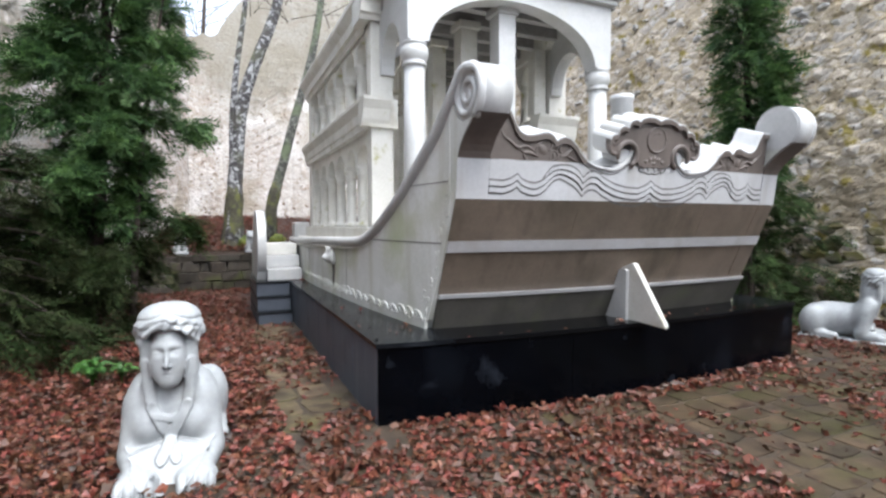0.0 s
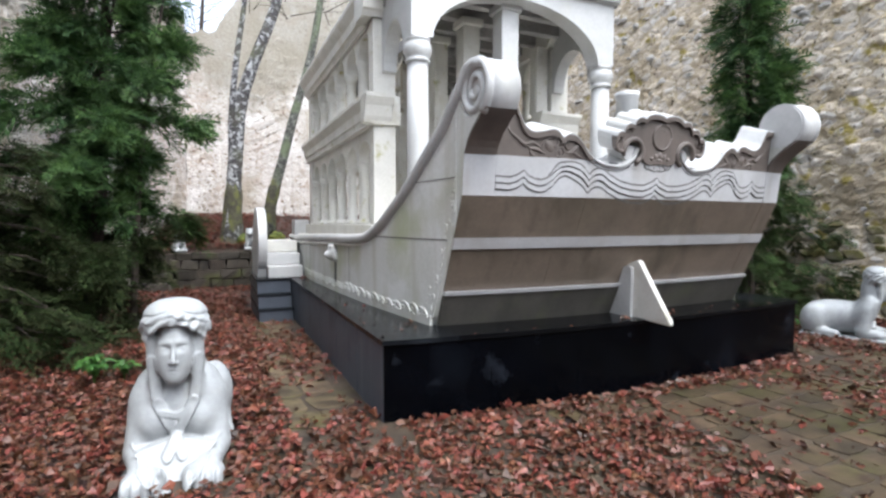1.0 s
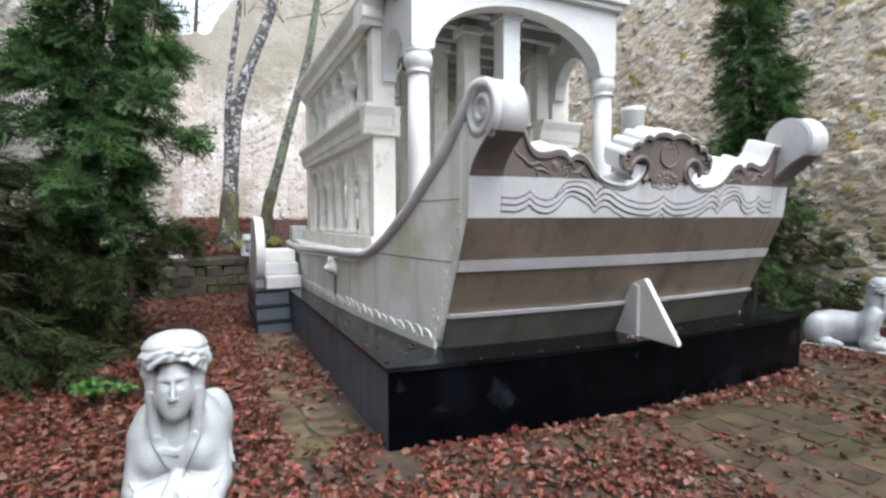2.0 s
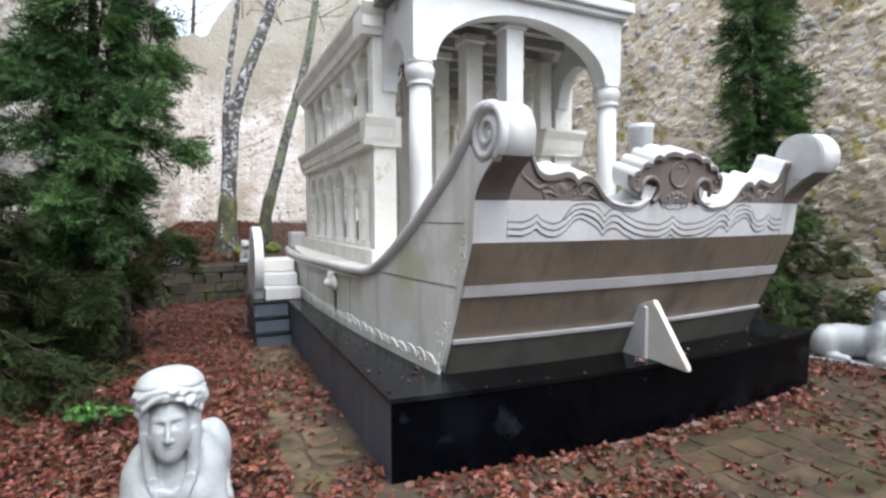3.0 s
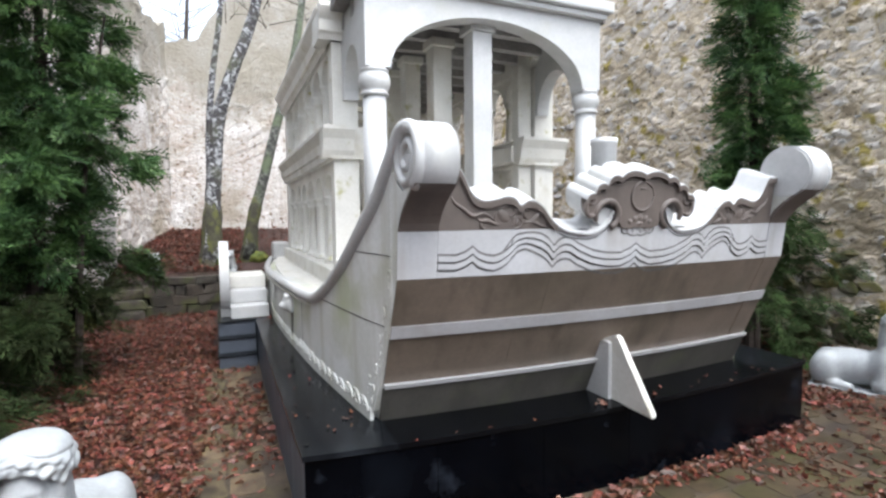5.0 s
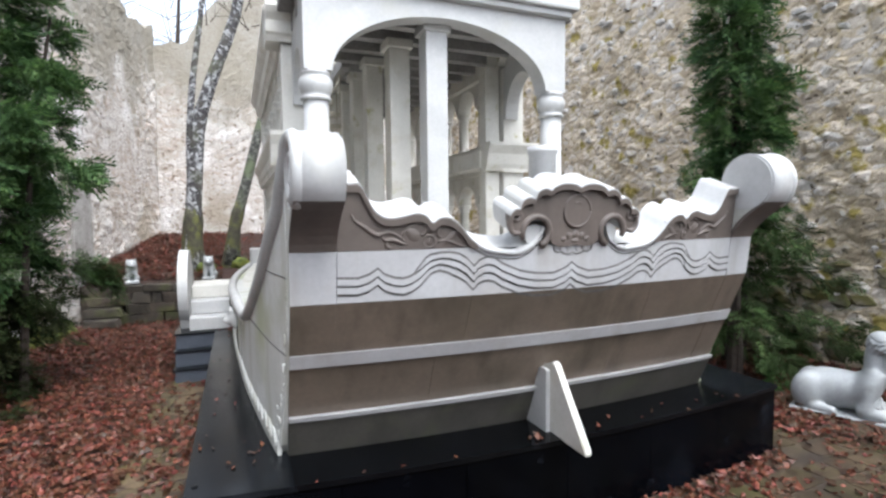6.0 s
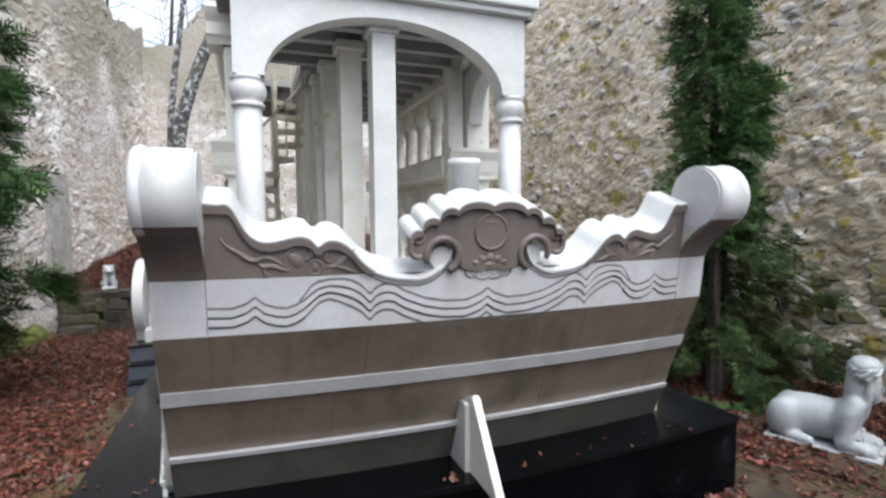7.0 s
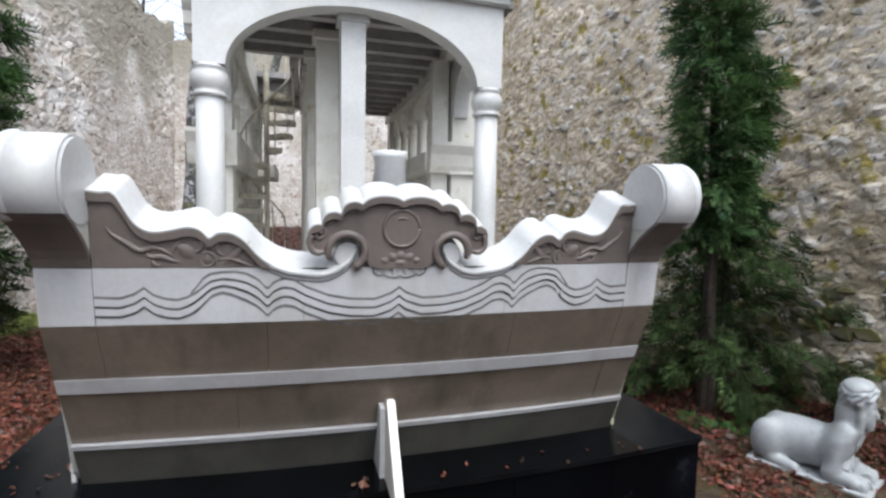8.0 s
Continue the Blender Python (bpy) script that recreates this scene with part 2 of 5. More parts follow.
BIRCH = mat("birch_bark", (0.36, 0.365, 0.37), 0.85, (0.035, 0.032, 0.034), 10.0, spots=[((0.075, 0.078, 0.045), 1.6, 0.50, 0.68), ((0.05, 0.045, 0.04), 5.0, 0.54, 0.62)], grain=30, bump=0.8, depth=0.01, spread=(0.38, 0.52))
LICHEN = mat("lichen_birch_bark", (0.17, 0.175, 0.15), 0.85, (0.035, 0.034, 0.03), 14.0, spots=((0.10, 0.12, 0.07), 2.6, 0.52, 0.68), grain=30, bump=0.8, depth=0.01, spread=(0.40, 0.52))
NEEDLE = mat("conifer_foliage", (0.08265, 0.1522, 0.04524), 0.6, (0.03306, 0.07482, 0.02697), 3.0, grain=30, bump=0.0, vary=0.55, glow_through=0.3, spec=0.25)
# Needle green darkened to carry the shade low in the conifers.
SHADE_NEEDLE = mat("shade_toned_foliage", (0.0324, 0.0522, 0.018), 0.8, (0.0252, 0.027, 0.0126), 3.0, grain=30, bump=0.0, vary=0.5, glow_through=0.3, spec=0.08)
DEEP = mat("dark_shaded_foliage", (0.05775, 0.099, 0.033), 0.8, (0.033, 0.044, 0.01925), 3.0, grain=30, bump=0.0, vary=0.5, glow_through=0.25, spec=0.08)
GREEN = mat("fresh_green_leaf", (0.048, 0.136, 0.02), 0.5, (0.032, 0.088, 0.016), 8.0, bump=0.0, vary=0.4, glow_through=0.3)
MOSS = mat("bright_moss", (0.135, 0.145, 0.02), 0.9, (0.045, 0.065, 0.014), 9.0, grain=90, bump=0.8, depth=0.02)
FOOT = mat("mossy_bark", (0.06, 0.055, 0.03), 0.9, (0.03, 0.028, 0.02), 10.0, spots=((0.09, 0.095, 0.022), 6.0, 0.48, 0.66), grain=60, bump=0.8, depth=0.012)
# Ceiling boards are a darker grey than the beams.
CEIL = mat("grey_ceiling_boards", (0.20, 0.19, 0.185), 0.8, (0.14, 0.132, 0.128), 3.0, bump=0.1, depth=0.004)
BEAM = mat("mid_grey_beam", (0.32, 0.31, 0.30), 0.7, (0.24, 0.23, 0.22), 3.0, bump=0.1, depth=0.004)
GREYCOAT = mat("grey_wall_plaster", (0.34, 0.325, 0.305), 0.95, (0.24, 0.225, 0.21), 3.0, spots=[((0.40, 0.385, 0.36), 4.0, 0.55, 0.7), ((0.12, 0.10, 0.085), 18.0, 0.62, 0.70)], grain=30, bump=0.5, depth=0.015, spec=0.15)
IRON = mat("aged_painted_metal", (0.47, 0.44, 0.36), 0.55, (0.34, 0.30, 0.23), 9.0, bump=0.1, depth=0.003)


# ---- mesh helpers ----
def solid(bm_or_mesh_name, bm, material, smooth=False):
    me = bpy.data.meshes.new(bm_or_mesh_name)
    bmesh.ops.recalc_face_normals(bm, faces=bm.faces[:])
    bm.to_mesh(me)
    bm.free()
    me.materials.append(material)
    if smooth:
        me.polygons.foreach_set("use_smooth", [True] * len(me.polygons))
    return me


def part(name, bm, material, parent=None, label="", smooth=False):
    """One mesh object under a thing or a part."""
    ob = new(name, solid(name, bm, material, smooth))
    if parent:
        ob.parent = parent
    if label:
        ob["label"] = label
    return ob


def thing(name, label, category, group="", kind="", at=(0, 0, 0), turn=0):
    ob = new(name)
    ob.matrix_basis = pose(*at, 0, 0, turn)
    return tagged(ob, label, category, group, kind)


def lay(name, verts, faces, material, smooth=False):
    me = bpy.data.meshes.new(name)
    me.from_pydata([tuple(v) for v in verts], [], [tuple(f) for f in faces])
    me.materials.append(material)
    if smooth:
        me.polygons.foreach_set("use_smooth", [True] * len(me.polygons))
    me.update()
    return me


def box(bm, x0, x1, y0, y1, z0, z1, bevel=0.0):
    """Adds a box, its edges bevelled."""
    vs = [bm.verts.new((x, y, z)) for x in (x0, x1) for y in (y0, y1) for z in (z0, z1)]
    fs = [bm.faces.new([vs[i] for i in f]) for f in ((0, 1, 3, 2), (4, 6, 7, 5), (0, 4, 5, 1), (2, 3, 7, 6), (0, 2, 6, 4), (1, 5, 7, 3))]
    if bevel:
        es = list({e for f in fs for e in f.edges})
        bmesh.ops.bevel(bm, geom=es, offset=bevel, segments=2, affect="EDGES", profile=0.6)
    return bm


def boxed(*a, bevel=0.01):
    return box(bmesh.new(), *a, bevel=bevel)


def strip(bm, us, lo, hi, place, d0, d1):
    """A closed solid between the curves lo(u) and hi(u); place(u, d, z) sets each corner, d runs from d0 (front) to d1 (back)."""
    cols = []
    for u in us:
        a, b = lo(u), hi(u)
        cols.append([bm.verts.new(place(u, d, z)) for d, z in ((d0, a), (d0, b), (d1, b), (d1, a))])
    for p, q in zip(cols, cols[1:]):
        for i in range(4):
            j = (i + 1) % 4
            bm.faces.new((p[i], p[j], q[j], q[i]))
    bm.faces.new(cols[0])
    bm.faces.new(cols[-1])
    return bm


def lathe(bm, profile, n=20, cx=0, cy=0, cz=0):
    """Turns (radius, height) pairs round the upright axis."""
    rings = []
    for r, z in profile:
        rings.append([bm.verts.new((cx + r * math.cos(2 * math.pi * i / n), cy + r * math.sin(2 * math.pi * i / n), cz + z)) for i in range(n)])
    for p, q in zip(rings, rings[1:]):
        for i in range(n):
            bm.faces.new((p[i], p[(i + 1) % n], q[(i + 1) % n], q[i]))
    bm.faces.new(rings[0])
    bm.faces.new(rings[-1])
    return bm


def tube(bm, pts, radii, n=8, squash=(1, 1)):
    """A tapered tube along points."""
    pts = [Vector(p) for p in pts]
    rings = []
    side = None
    for i, p in enumerate(pts):
        d = (pts[min(i + 1, len(pts) - 1)] - pts[max(i - 1, 0)]).normalized()
        if side is None:
            side = d.cross(Vector((0.31, 0.17, 0.93)))
            if side.length < 0.1:
                side = d.cross(Vector((1, 0, 0)))
        side = (side - d * side.dot(d)).normalized()
        up = d.cross(side)
        rings.append([bm.verts.new(p + radii[i] * (side * squash[0] * math.cos(2 * math.pi * k / n) + up * squash[1] * math.sin(2 * math.pi * k / n))) for k in range(n)])
    for p, q in zip(rings, rings[1:]):
        for k in range(n):
            bm.faces.new((p[k], p[(k + 1) % n], q[(k + 1) % n], q[k]))
    bm.faces.new(rings[0])
    bm.faces.new(rings[-1])
    return bm


def prism(bm, outline, place, d0, d1):
    """Extrudes a flat outline of (a, b) pairs; place(a, d, b)."""
    f = [bm.verts.new(place(a, d0, b)) for a, b in outline]
    g = [bm.verts.new(place(a, d1, b)) for a, b in outline]
    bm.faces.new(f)
    bm.faces.new(g[::-1])
    for i in range(len(f)):
        j = (i + 1) % len(f)
        bm.faces.new((f[i], g[i], g[j], f[j]))
    bmesh.ops.triangulate(bm, faces=[q for q in bm.faces if len(q.verts) > 4])
    return bm


def glide(keys):
    """A smooth curve through (u, v) pairs, as a function."""
    us = np.array([k[0] for k in keys], float)
    vs = np.array([k[1] for k in keys], float)
    m = np.gradient(vs, us)

    def f(u):
        u = min(max(u, us[0]), us[-1])
        i = min(max(int(np.searchsorted(us, u)) - 1, 0), len(us) - 2)
        h = us[i + 1] - us[i]
        s = (u - us[i]) / h
        return float((2 * s**3 - 3 * s * s + 1) * vs[i] + (s**3 - 2 * s * s + s) * h * m[i] + (-2 * s**3 + 3 * s * s) * vs[i + 1] + (s**3 - s * s) * h * m[i + 1])

    return f


def sculpt(name, field, lo, hi, step, material):
    """A smooth closed mesh of the zero level of a distance field (naive surface nets)."""
    ax = [np.arange(lo[i], hi[i] + step, step) for i in range(3)]
    X, Y, Z = np.meshgrid(*ax, indexing="ij")
    D = field(X, Y, Z)
    S = D < 0
    n = D.shape
    num = np.zeros([k - 1 for k in n])
    acc = np.zeros([k - 1 for k in n] + [3])
    corner = [(i, j, k) for i in (0, 1) for j in (0, 1) for k in (0, 1)]
    cut = lambda A, c: A[c[0] : n[0] - 1 + c[0], c[1] : n[1] - 1 + c[1], c[2] : n[2] - 1 + c[2]]
    for a in corner:
        for d in range(3):
            if a[d] == 0:
                b = list(a)
                b[d] = 1
                da, db = cut(D, a), cut(D, b)
                cross = (da < 0) != (db < 0)
                t = np.where(cross, da / np.where(da == db, 1, da - db), 0)
                for e in range(3):
                    acc[..., e] += np.where(cross, a[e] + (t if e == d else 0), 0)
                num += cross
    live = num > 0
    index = -np.ones(live.shape, int)
    index[live] = np.arange(live.sum())
    ijk = np.argwhere(live)
    verts = np.array(lo) + step * (ijk + acc[live] / num[live][:, None])
    faces = []
    for d in range(3):
        e, f = (d + 1) % 3, (d + 2) % 3
        s0 = [slice(None)] * 3
        s1 = [slice(None)] * 3
        s0[d], s1[d] = slice(0, -1), slice(1, None)
        for c in np.argwhere(S[tuple(s0)] != S[tuple(s1)]):
            if c[e] < 1 or c[f] < 1 or c[e] > n[e] - 2 or c[f] > n[f] - 2:
                continue
            q = []
            for oe, of in ((-1, -1), (0, -1), (0, 0), (-1, 0)):
                p = c.copy()
                p[e] += oe
                p[f] += of
                q.append(index[tuple(p)])
            if min(q) >= 0:
                faces.append(q if S[tuple(c)] else q[::-1])
    return lay(name, verts, faces, material, smooth=True)


def blob(X, Y, Z, c, r):
    """Distance to an ellipsoid, roughly."""
    k = np.sqrt(((X - c[0]) / r[0]) ** 2 + ((Y - c[1]) / r[1]) ** 2 + ((Z - c[2]) / r[2]) ** 2)
    return (k - 1) * min(r)


def rod(X, Y, Z, a, b, ra, rb):
    """Distance to a tapered capsule."""
    a, b = np.array(a, float), np.array(b, float)
    d = b - a
    t = np.clip(((X - a[0]) * d[0] + (Y - a[1]) * d[1] + (Z - a[2]) * d[2]) / (d @ d), 0, 1)
    return np.sqrt((X - a[0] - t * d[0]) ** 2 + (Y - a[1] - t * d[1]) ** 2 + (Z - a[2] - t * d[2]) ** 2) - (ra + (rb - ra) * t)


def melt(a, b, k=0.03):
    h = np.clip(0.5 + 0.5 * (b - a) / k, 0, 1)
    return b + (a - b) * h - k * h * (1 - h)


def carve(a, b, k=0.02):
    return -melt(-a, b, k)


# ---- ground, walls ----
rnd = random.Random(7)
PW, PZ = 1.98, 0.53  # plinth half width and top


def ground_height(x, y):
    s = min(max((y - 7.75) / 3.6, 0), 1)
    z = 0.0
    if y > 7.75 and x < 2.4:
        z = 0.68 + 0.75 * s ** 0.7
    return z + 0.012 * noise.noise(Vector((x * 1.3, y * 1.3, 0)))


gx = [-60, -30, -14] + [round(-7 + 0.2 * i, 3) for i in range(66)] + [14, 30, 60]
gy = [-60, -30, -12] + [round(-5 + 0.2 * i, 3) for i in range(64)] + [7.74, 7.76] + [round(7.9 + 0.2 * i, 3) for i in range(20)] + [14, 30, 60]
gv = [(x, y, ground_height(x, y) if abs(x) < 13 and y < 12.5 else (1.4 if y > 7.7 else 0)) for y in gy for x in gx]
gf = [(j * len(gx) + i, j * len(gx) + i + 1, (j + 1) * len(gx) + i + 1, (j + 1) * len(gx) + i) for j in range(len(gy) - 1) for i in range(len(gx) - 1)]
tagged(new("ground", lay("ground", gv, gf, LITTER, True)), "damp brown earth under a carpet of fallen leaves", "ground", kind="structure")


def cells(u, v, size, seed):
    """Distance to the nearest and second nearest scattered stone centre, and the nearest one's number."""
    u, v = u / size, v / size * 1.35
    iu, iv = np.floor(u), np.floor(v)
    best = np.full(u.shape, 9.0)
    next_ = np.full(u.shape, 9.0)
    tag = np.zeros(u.shape)
    for du in (-1, 0, 1):
        for dv in (-1, 0, 1):
            a, b = iu + du, iv + dv
            h = np.sin(a * 127.1 + b * 311.7 + seed) * 43758.5453
            k = np.sin(a * 269.5 + b * 183.3 + seed) * 28461.31
            pu, pv = a + h - np.floor(h), b + k - np.floor(k)
            d = np.hypot(u - pu, v - pv)
            near = d < best
            next_ = np.where(near, best, np.minimum(next_, d))
            tag = np.where(near, h - np.floor(h), tag)
            best = np.minimum(best, d)
    return best, next_, tag


def rough_noise(u, v, seed, octaves=4):
    """Smooth lattice noise in several octaves, from -1 to 1."""
    total, amp = np.zeros(u.shape), 1.0
    for k in range(octaves):
        iu, iv = np.floor(u), np.floor(v)
        fu, fv = u - iu, v - iv
        fu, fv = fu * fu * (3 - 2 * fu), fv * fv * (3 - 2 * fv)
        corner = []
        for a, b in ((0, 0), (1, 0), (0, 1), (1, 1)):
            h = np.sin((iu + a) * 127.1 + (iv + b) * 311.7 + seed + 17 * k) * 43758.5453
            corner.append(h - np.floor(h))
        low_, high_ = corner[0] + (corner[1] - corner[0]) * fu, corner[2] + (corner[3] - corner[2]) * fu
        total += amp * (2 * (low_ + (high_ - low_) * fv) - 1)
        u, v, amp = u * 2.03 + 5.1, v * 2.03 + 1.7, amp * 0.6
    return total / 2.0


def rubble_wall(name, a, b, height, material, label, seed, top=0.5, size=0.2, relief=0.04, step=0.05, patch=0.5, low=0.0, rise=lambda u: 0.0):
    """An old wall of rubble from a to b (plan), its face broken by stones, with a ragged top and a thick back."""
    a, b = Vector(a), Vector(b)
    along = (b - a).normalized()
    out = Vector((along.y, -along.x))
    L = (b - a).length
    nu, nv = int(L / step) + 1, int(height / step) + 1
    U, V = np.meshgrid(np.linspace(0, L, nu), np.linspace(0, 1, nv), indexing="ij")
    tops = np.array([height + rise(u) + top * (noise.noise(Vector((u * 0.55, seed, 0))) + 0.5 * noise.noise(Vector((u * 2.1, seed, 3))) + 0.25 * noise.noise(Vector((u * 6, seed, 5)))) for u in U[:, 0]])
    V = low + V * (tops[:, None] - low)
    d1, d2, tag = cells(U + 0.06 * rough_noise(U * 6, V * 6, 3, 2), V + 0.06 * rough_noise(U * 6 + 40, V * 6, 4, 2), size, seed)
    e1, e2, tag2 = cells(U + 3.3, V + 1.7, size * 0.45, seed + 9)
    edge = np.clip((d2 - d1) * 3.0, 0, 1)
    edge2 = np.clip((e2 - e1) * 3.0, 0, 1)
    wave = np.array([[noise.noise(Vector((u * 0.5, v * 0.5, seed * 3.1))) for v in row[::4]] for u, row in zip(U[::4, 0], V[::4])])
    wave = np.kron(wave, np.ones((4, 4)))[: U.shape[0], : U.shape[1]]
    bare = np.clip(0.5 + patch + 1.2 * wave, 0.15, 1)
    stones = np.clip(tag - 0.35, 0, 1) * 1.5
    fbm = rough_noise(U * 4.6, V * 5.2, seed)
    depth = relief * bare * (1.0 * edge * stones + 0.5 * edge2 * np.clip(tag2 - 0.3, 0, 1) * 1.4 + 0.9 * fbm) + 0.07 * wave
    P = np.stack([a.x + along.x * U + out.x * depth, a.y + along.y * U + out.y * depth, V], -1).reshape(-1, 3)
    F = [(i * nv + j, (i + 1) * nv + j, (i + 1) * nv + j + 1, i * nv + j + 1) for i in range(nu - 1) for j in range(nv - 1)]
    back = [(a.x + along.x * u - out.x * 0.8, a.y + along.y * u - out.y * 0.8, z) for u, t in zip(U[:, 0], tops) for z in (low, t)]
    n0 = len(P)
    F += [(n0 + 2 * i, n0 + 2 * i + 1, n0 + 2 * i + 3, n0 + 2 * i + 2) for i in range(nu - 1)]
    F += [(i * nv + nv - 1, (i + 1) * nv + nv - 1, n0 + 2 * i + 3, n0 + 2 * i + 1) for i in range(nu - 1)]
    ob = new(name, lay(name, list(P) + back, F, material, False))
    tagged(ob, label, "wall", kind="structure")
    return ob, a, along, out


WALL_R = rubble_wall("wall_east", (3.75, 12.2), (5.1, -2.5), 7.6, RUBBLE, "high ruined wall of pale rubble stone and mortar with yellow lichen", 3, relief=0.036, size=0.27, step=0.038)
WALL_B = rubble_wall("wall_north", (-3.45, 11.6), (4.2, 11.6), 6.0, PLASTER, "high ruined wall of weathered stone with worn plaster", 5, top=0.35, rise=lambda u: 2.3 * min(max((u - 0.75) / 1.7, 0), 1) ** 0.8, relief=0.022, size=0.26, patch=0.1, step=0.05)
WALL_L = rubble_wall("wall_west", (-6.4, -3.0), (-3.42, 11.75), 6.3, PLASTER, "high ruined wall of pale stone with worn plaster and lichen", 8, top=0.35, relief=0.036, size=0.24, patch=0.2, step=0.05)
# Unseen walls added behind the camera, dark to subdue reflections and front light.
WALL_S = rubble_wall("wall_south", (6.0, -7.0), (-7.0, -7.0), 3.4, MOSSY, "added unseen dark rubble wall closing the court behind the camera", 12, relief=0.04, step=0.2)
WALL_SE = rubble_wall("wall_south_east", (5.1, -2.4), (5.6, -7.2), 4.2, MOSSY, "added unseen dark rubble wall closing the court's side", 14, relief=0.04, step=0.2)
WALL_SW = rubble_wall("wall_south_west", (-6.9, -7.2), (-6.38, -2.9), 4.2, MOSSY, "added unseen dark rubble wall closing the court's side", 15, relief=0.04, step=0.2)


# ---- plinth ----
def bow(x, c, e, half):
    return c + (e - c) * (x / half) ** 2


# blocked doorway in the west wall
niche = bmesh.new()
na, nd = Vector((-4.28, 7.55)), Vector((0.198, 0.980))
prism(niche, [(0, 0.7), (0.62, 0.7), (0.62, 2.4)] + [(0.31 + 0.31 * math.cos(a), 2.4 + 0.33 * math.sin(a)) for a in [math.pi * k / 8 for k in range(1, 8)]] + [(0, 2.4)], lambda a, d, b: (na.x + nd.x * a + d, na.y + nd.y * a - 0.2 * d, b), -0.1, 0.075)
tagged(new("blocked_door", solid("blocked_door", niche, GREYCOAT)), "arched doorway walled up with grey plaster", "door", kind="structure")

plinth = thing("granite_plinth", "black polished granite plinth, wet on top, under the marble ship", "plinth")
YF = lambda x: bow(x, -0.14, 0.0, PW)
bm = bmesh.new()
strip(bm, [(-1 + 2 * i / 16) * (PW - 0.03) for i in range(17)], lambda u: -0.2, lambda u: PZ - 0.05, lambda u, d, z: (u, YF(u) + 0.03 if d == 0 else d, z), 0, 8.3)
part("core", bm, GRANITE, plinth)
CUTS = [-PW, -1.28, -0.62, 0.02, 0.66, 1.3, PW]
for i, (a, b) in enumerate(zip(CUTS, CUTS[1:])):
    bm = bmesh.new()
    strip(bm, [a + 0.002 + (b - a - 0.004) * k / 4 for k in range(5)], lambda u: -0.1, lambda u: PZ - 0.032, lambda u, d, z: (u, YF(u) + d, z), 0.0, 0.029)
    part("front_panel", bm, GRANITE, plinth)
SIDE_CUTS = [0.005, 0.62, 1.28, 1.94, 2.6, 3.26, 3.92, 4.6, 5.3, 6.0, 6.8, 7.6, 8.3]
for s in (-1, 1):
    for a, b in zip(SIDE_CUTS, SIDE_CUTS[1:]):
        xa, xb = s * PW, s * (PW - 0.03)
        part("side_panel", boxed(min(xa, xb), max(xa, xb), a + 0.005, b - 0.005, -0.1, PZ - 0.032, bevel=0.003), SHEEN_FACE, plinth)
# Outer slabs are greyer, with the sky's sheen in their colour.
for x0, x1, m_ in ((-PW - 0.012, -1.502, SHEEN_TOP), (-1.5, 1.5, WET), (1.502, PW + 0.012, SHEEN_TOP)):
    bm = strip(bmesh.new(), [x0 + (x1 - x0) * i / 16 for i in range(17)], lambda u: PZ - 0.03, lambda u: PZ, lambda u, d, z: (u, YF(u) - 0.012 if d == 0 else d, z), 0, 8.3)
    part("top_slab", bm, m_, plinth, "wet black granite slab with scattered leaves" if m_ is WET else "granite slab with sky sheen in its grey tone")

# ---- ship: hull ----
HW, PI = 1.50, 1.29  # half width of the hull, inner face of the posts
ship = thing("marble_ship", "white and brown marble ship with arcaded cabin on a granite plinth", "monument")
rake = lambda z: -0.06 - 0.44 * (min(z, 1.405) - 1.137) - 0.12 * max(0, z - 1.405)
BOW = 0.08  # how far the middle of the stern board stands before its ends


def T(u, d, z):
    """A place on the transom: across, behind its face, up."""
    return (u, rake(z) + BOW * (u / HW) ** 2 + d, z)


def flat(z0, z1, u0, u1, d0, d1, n=16):
    return strip(bmesh.new(), [u0 + (u1 - u0) * i / n for i in range(n + 1)], lambda u: z0, lambda u: z1, T, d0, d1)


transom = part("transom", flat(PZ, 1.65, -HW + 0.02, HW - 0.02, 0.03, 0.26), GREYM, ship, "raked marble stern board in brown and pale bands")
part("footing_course", flat(PZ, 0.75, -HW, HW, -0.022, 0.04), GREYM, transom, "grey stained lower course")
part("band", flat(0.75, 0.776, -HW, HW, -0.034, 0.04), PANEL, transom, "thin white marble fillet")
for a, b in ((-HW, -0.75), (-0.748, 0.46), (0.462, HW)):
    part("brown_panel", flat(0.778, 1.064, a, b, 0, 0.04, 8), UMBER, transom)
part("band", flat(1.066, 1.139, -HW, HW, -0.014, 0.04), PANEL, transom, "pale marble band")
for a, b in ((-HW, -1.292), (-1.29, -0.60), (-0.598, 0.62), (0.622, 1.29), (1.292, HW)):
    part("brown_panel", flat(1.141, 1.405, a, b, 0, 0.04, 8), UMBER, transom)
# engraved waves with raised strips between: two sets of three lines that meet at the humps
WAVE = [(-1.288, 1.53), (-1.19, 1.525), (-1.135, 1.542), (-1.095, 1.57), (-1.06, 1.538), (-1.01, 1.52), (-0.965, 1.515), (-0.925, 1.527), (-0.885, 1.55), (-0.862, 1.57), (-0.83, 1.596), (-0.78, 1.607), (-0.73, 1.602), (-0.68, 1.588), (-0.635, 1.561), (-0.595, 1.517), (-0.57, 1.546), (-0.54, 1.561), (-0.515, 1.564), (-0.48, 1.557), (-0.43, 1.525), (-0.33, 1.484), (-0.23, 1.464), (-0.115, 1.46), (-0.035, 1.488), (0, 1.515)]
wave_mid = lambda u: float(np.interp(-abs(u), [k[0] for k in WAVE], [k[1] for k in WAVE]))
gap_at = lambda u: 0.0415 - 0.011 * math.exp(-(((abs(u) - 0.79) / 0.07) ** 2))
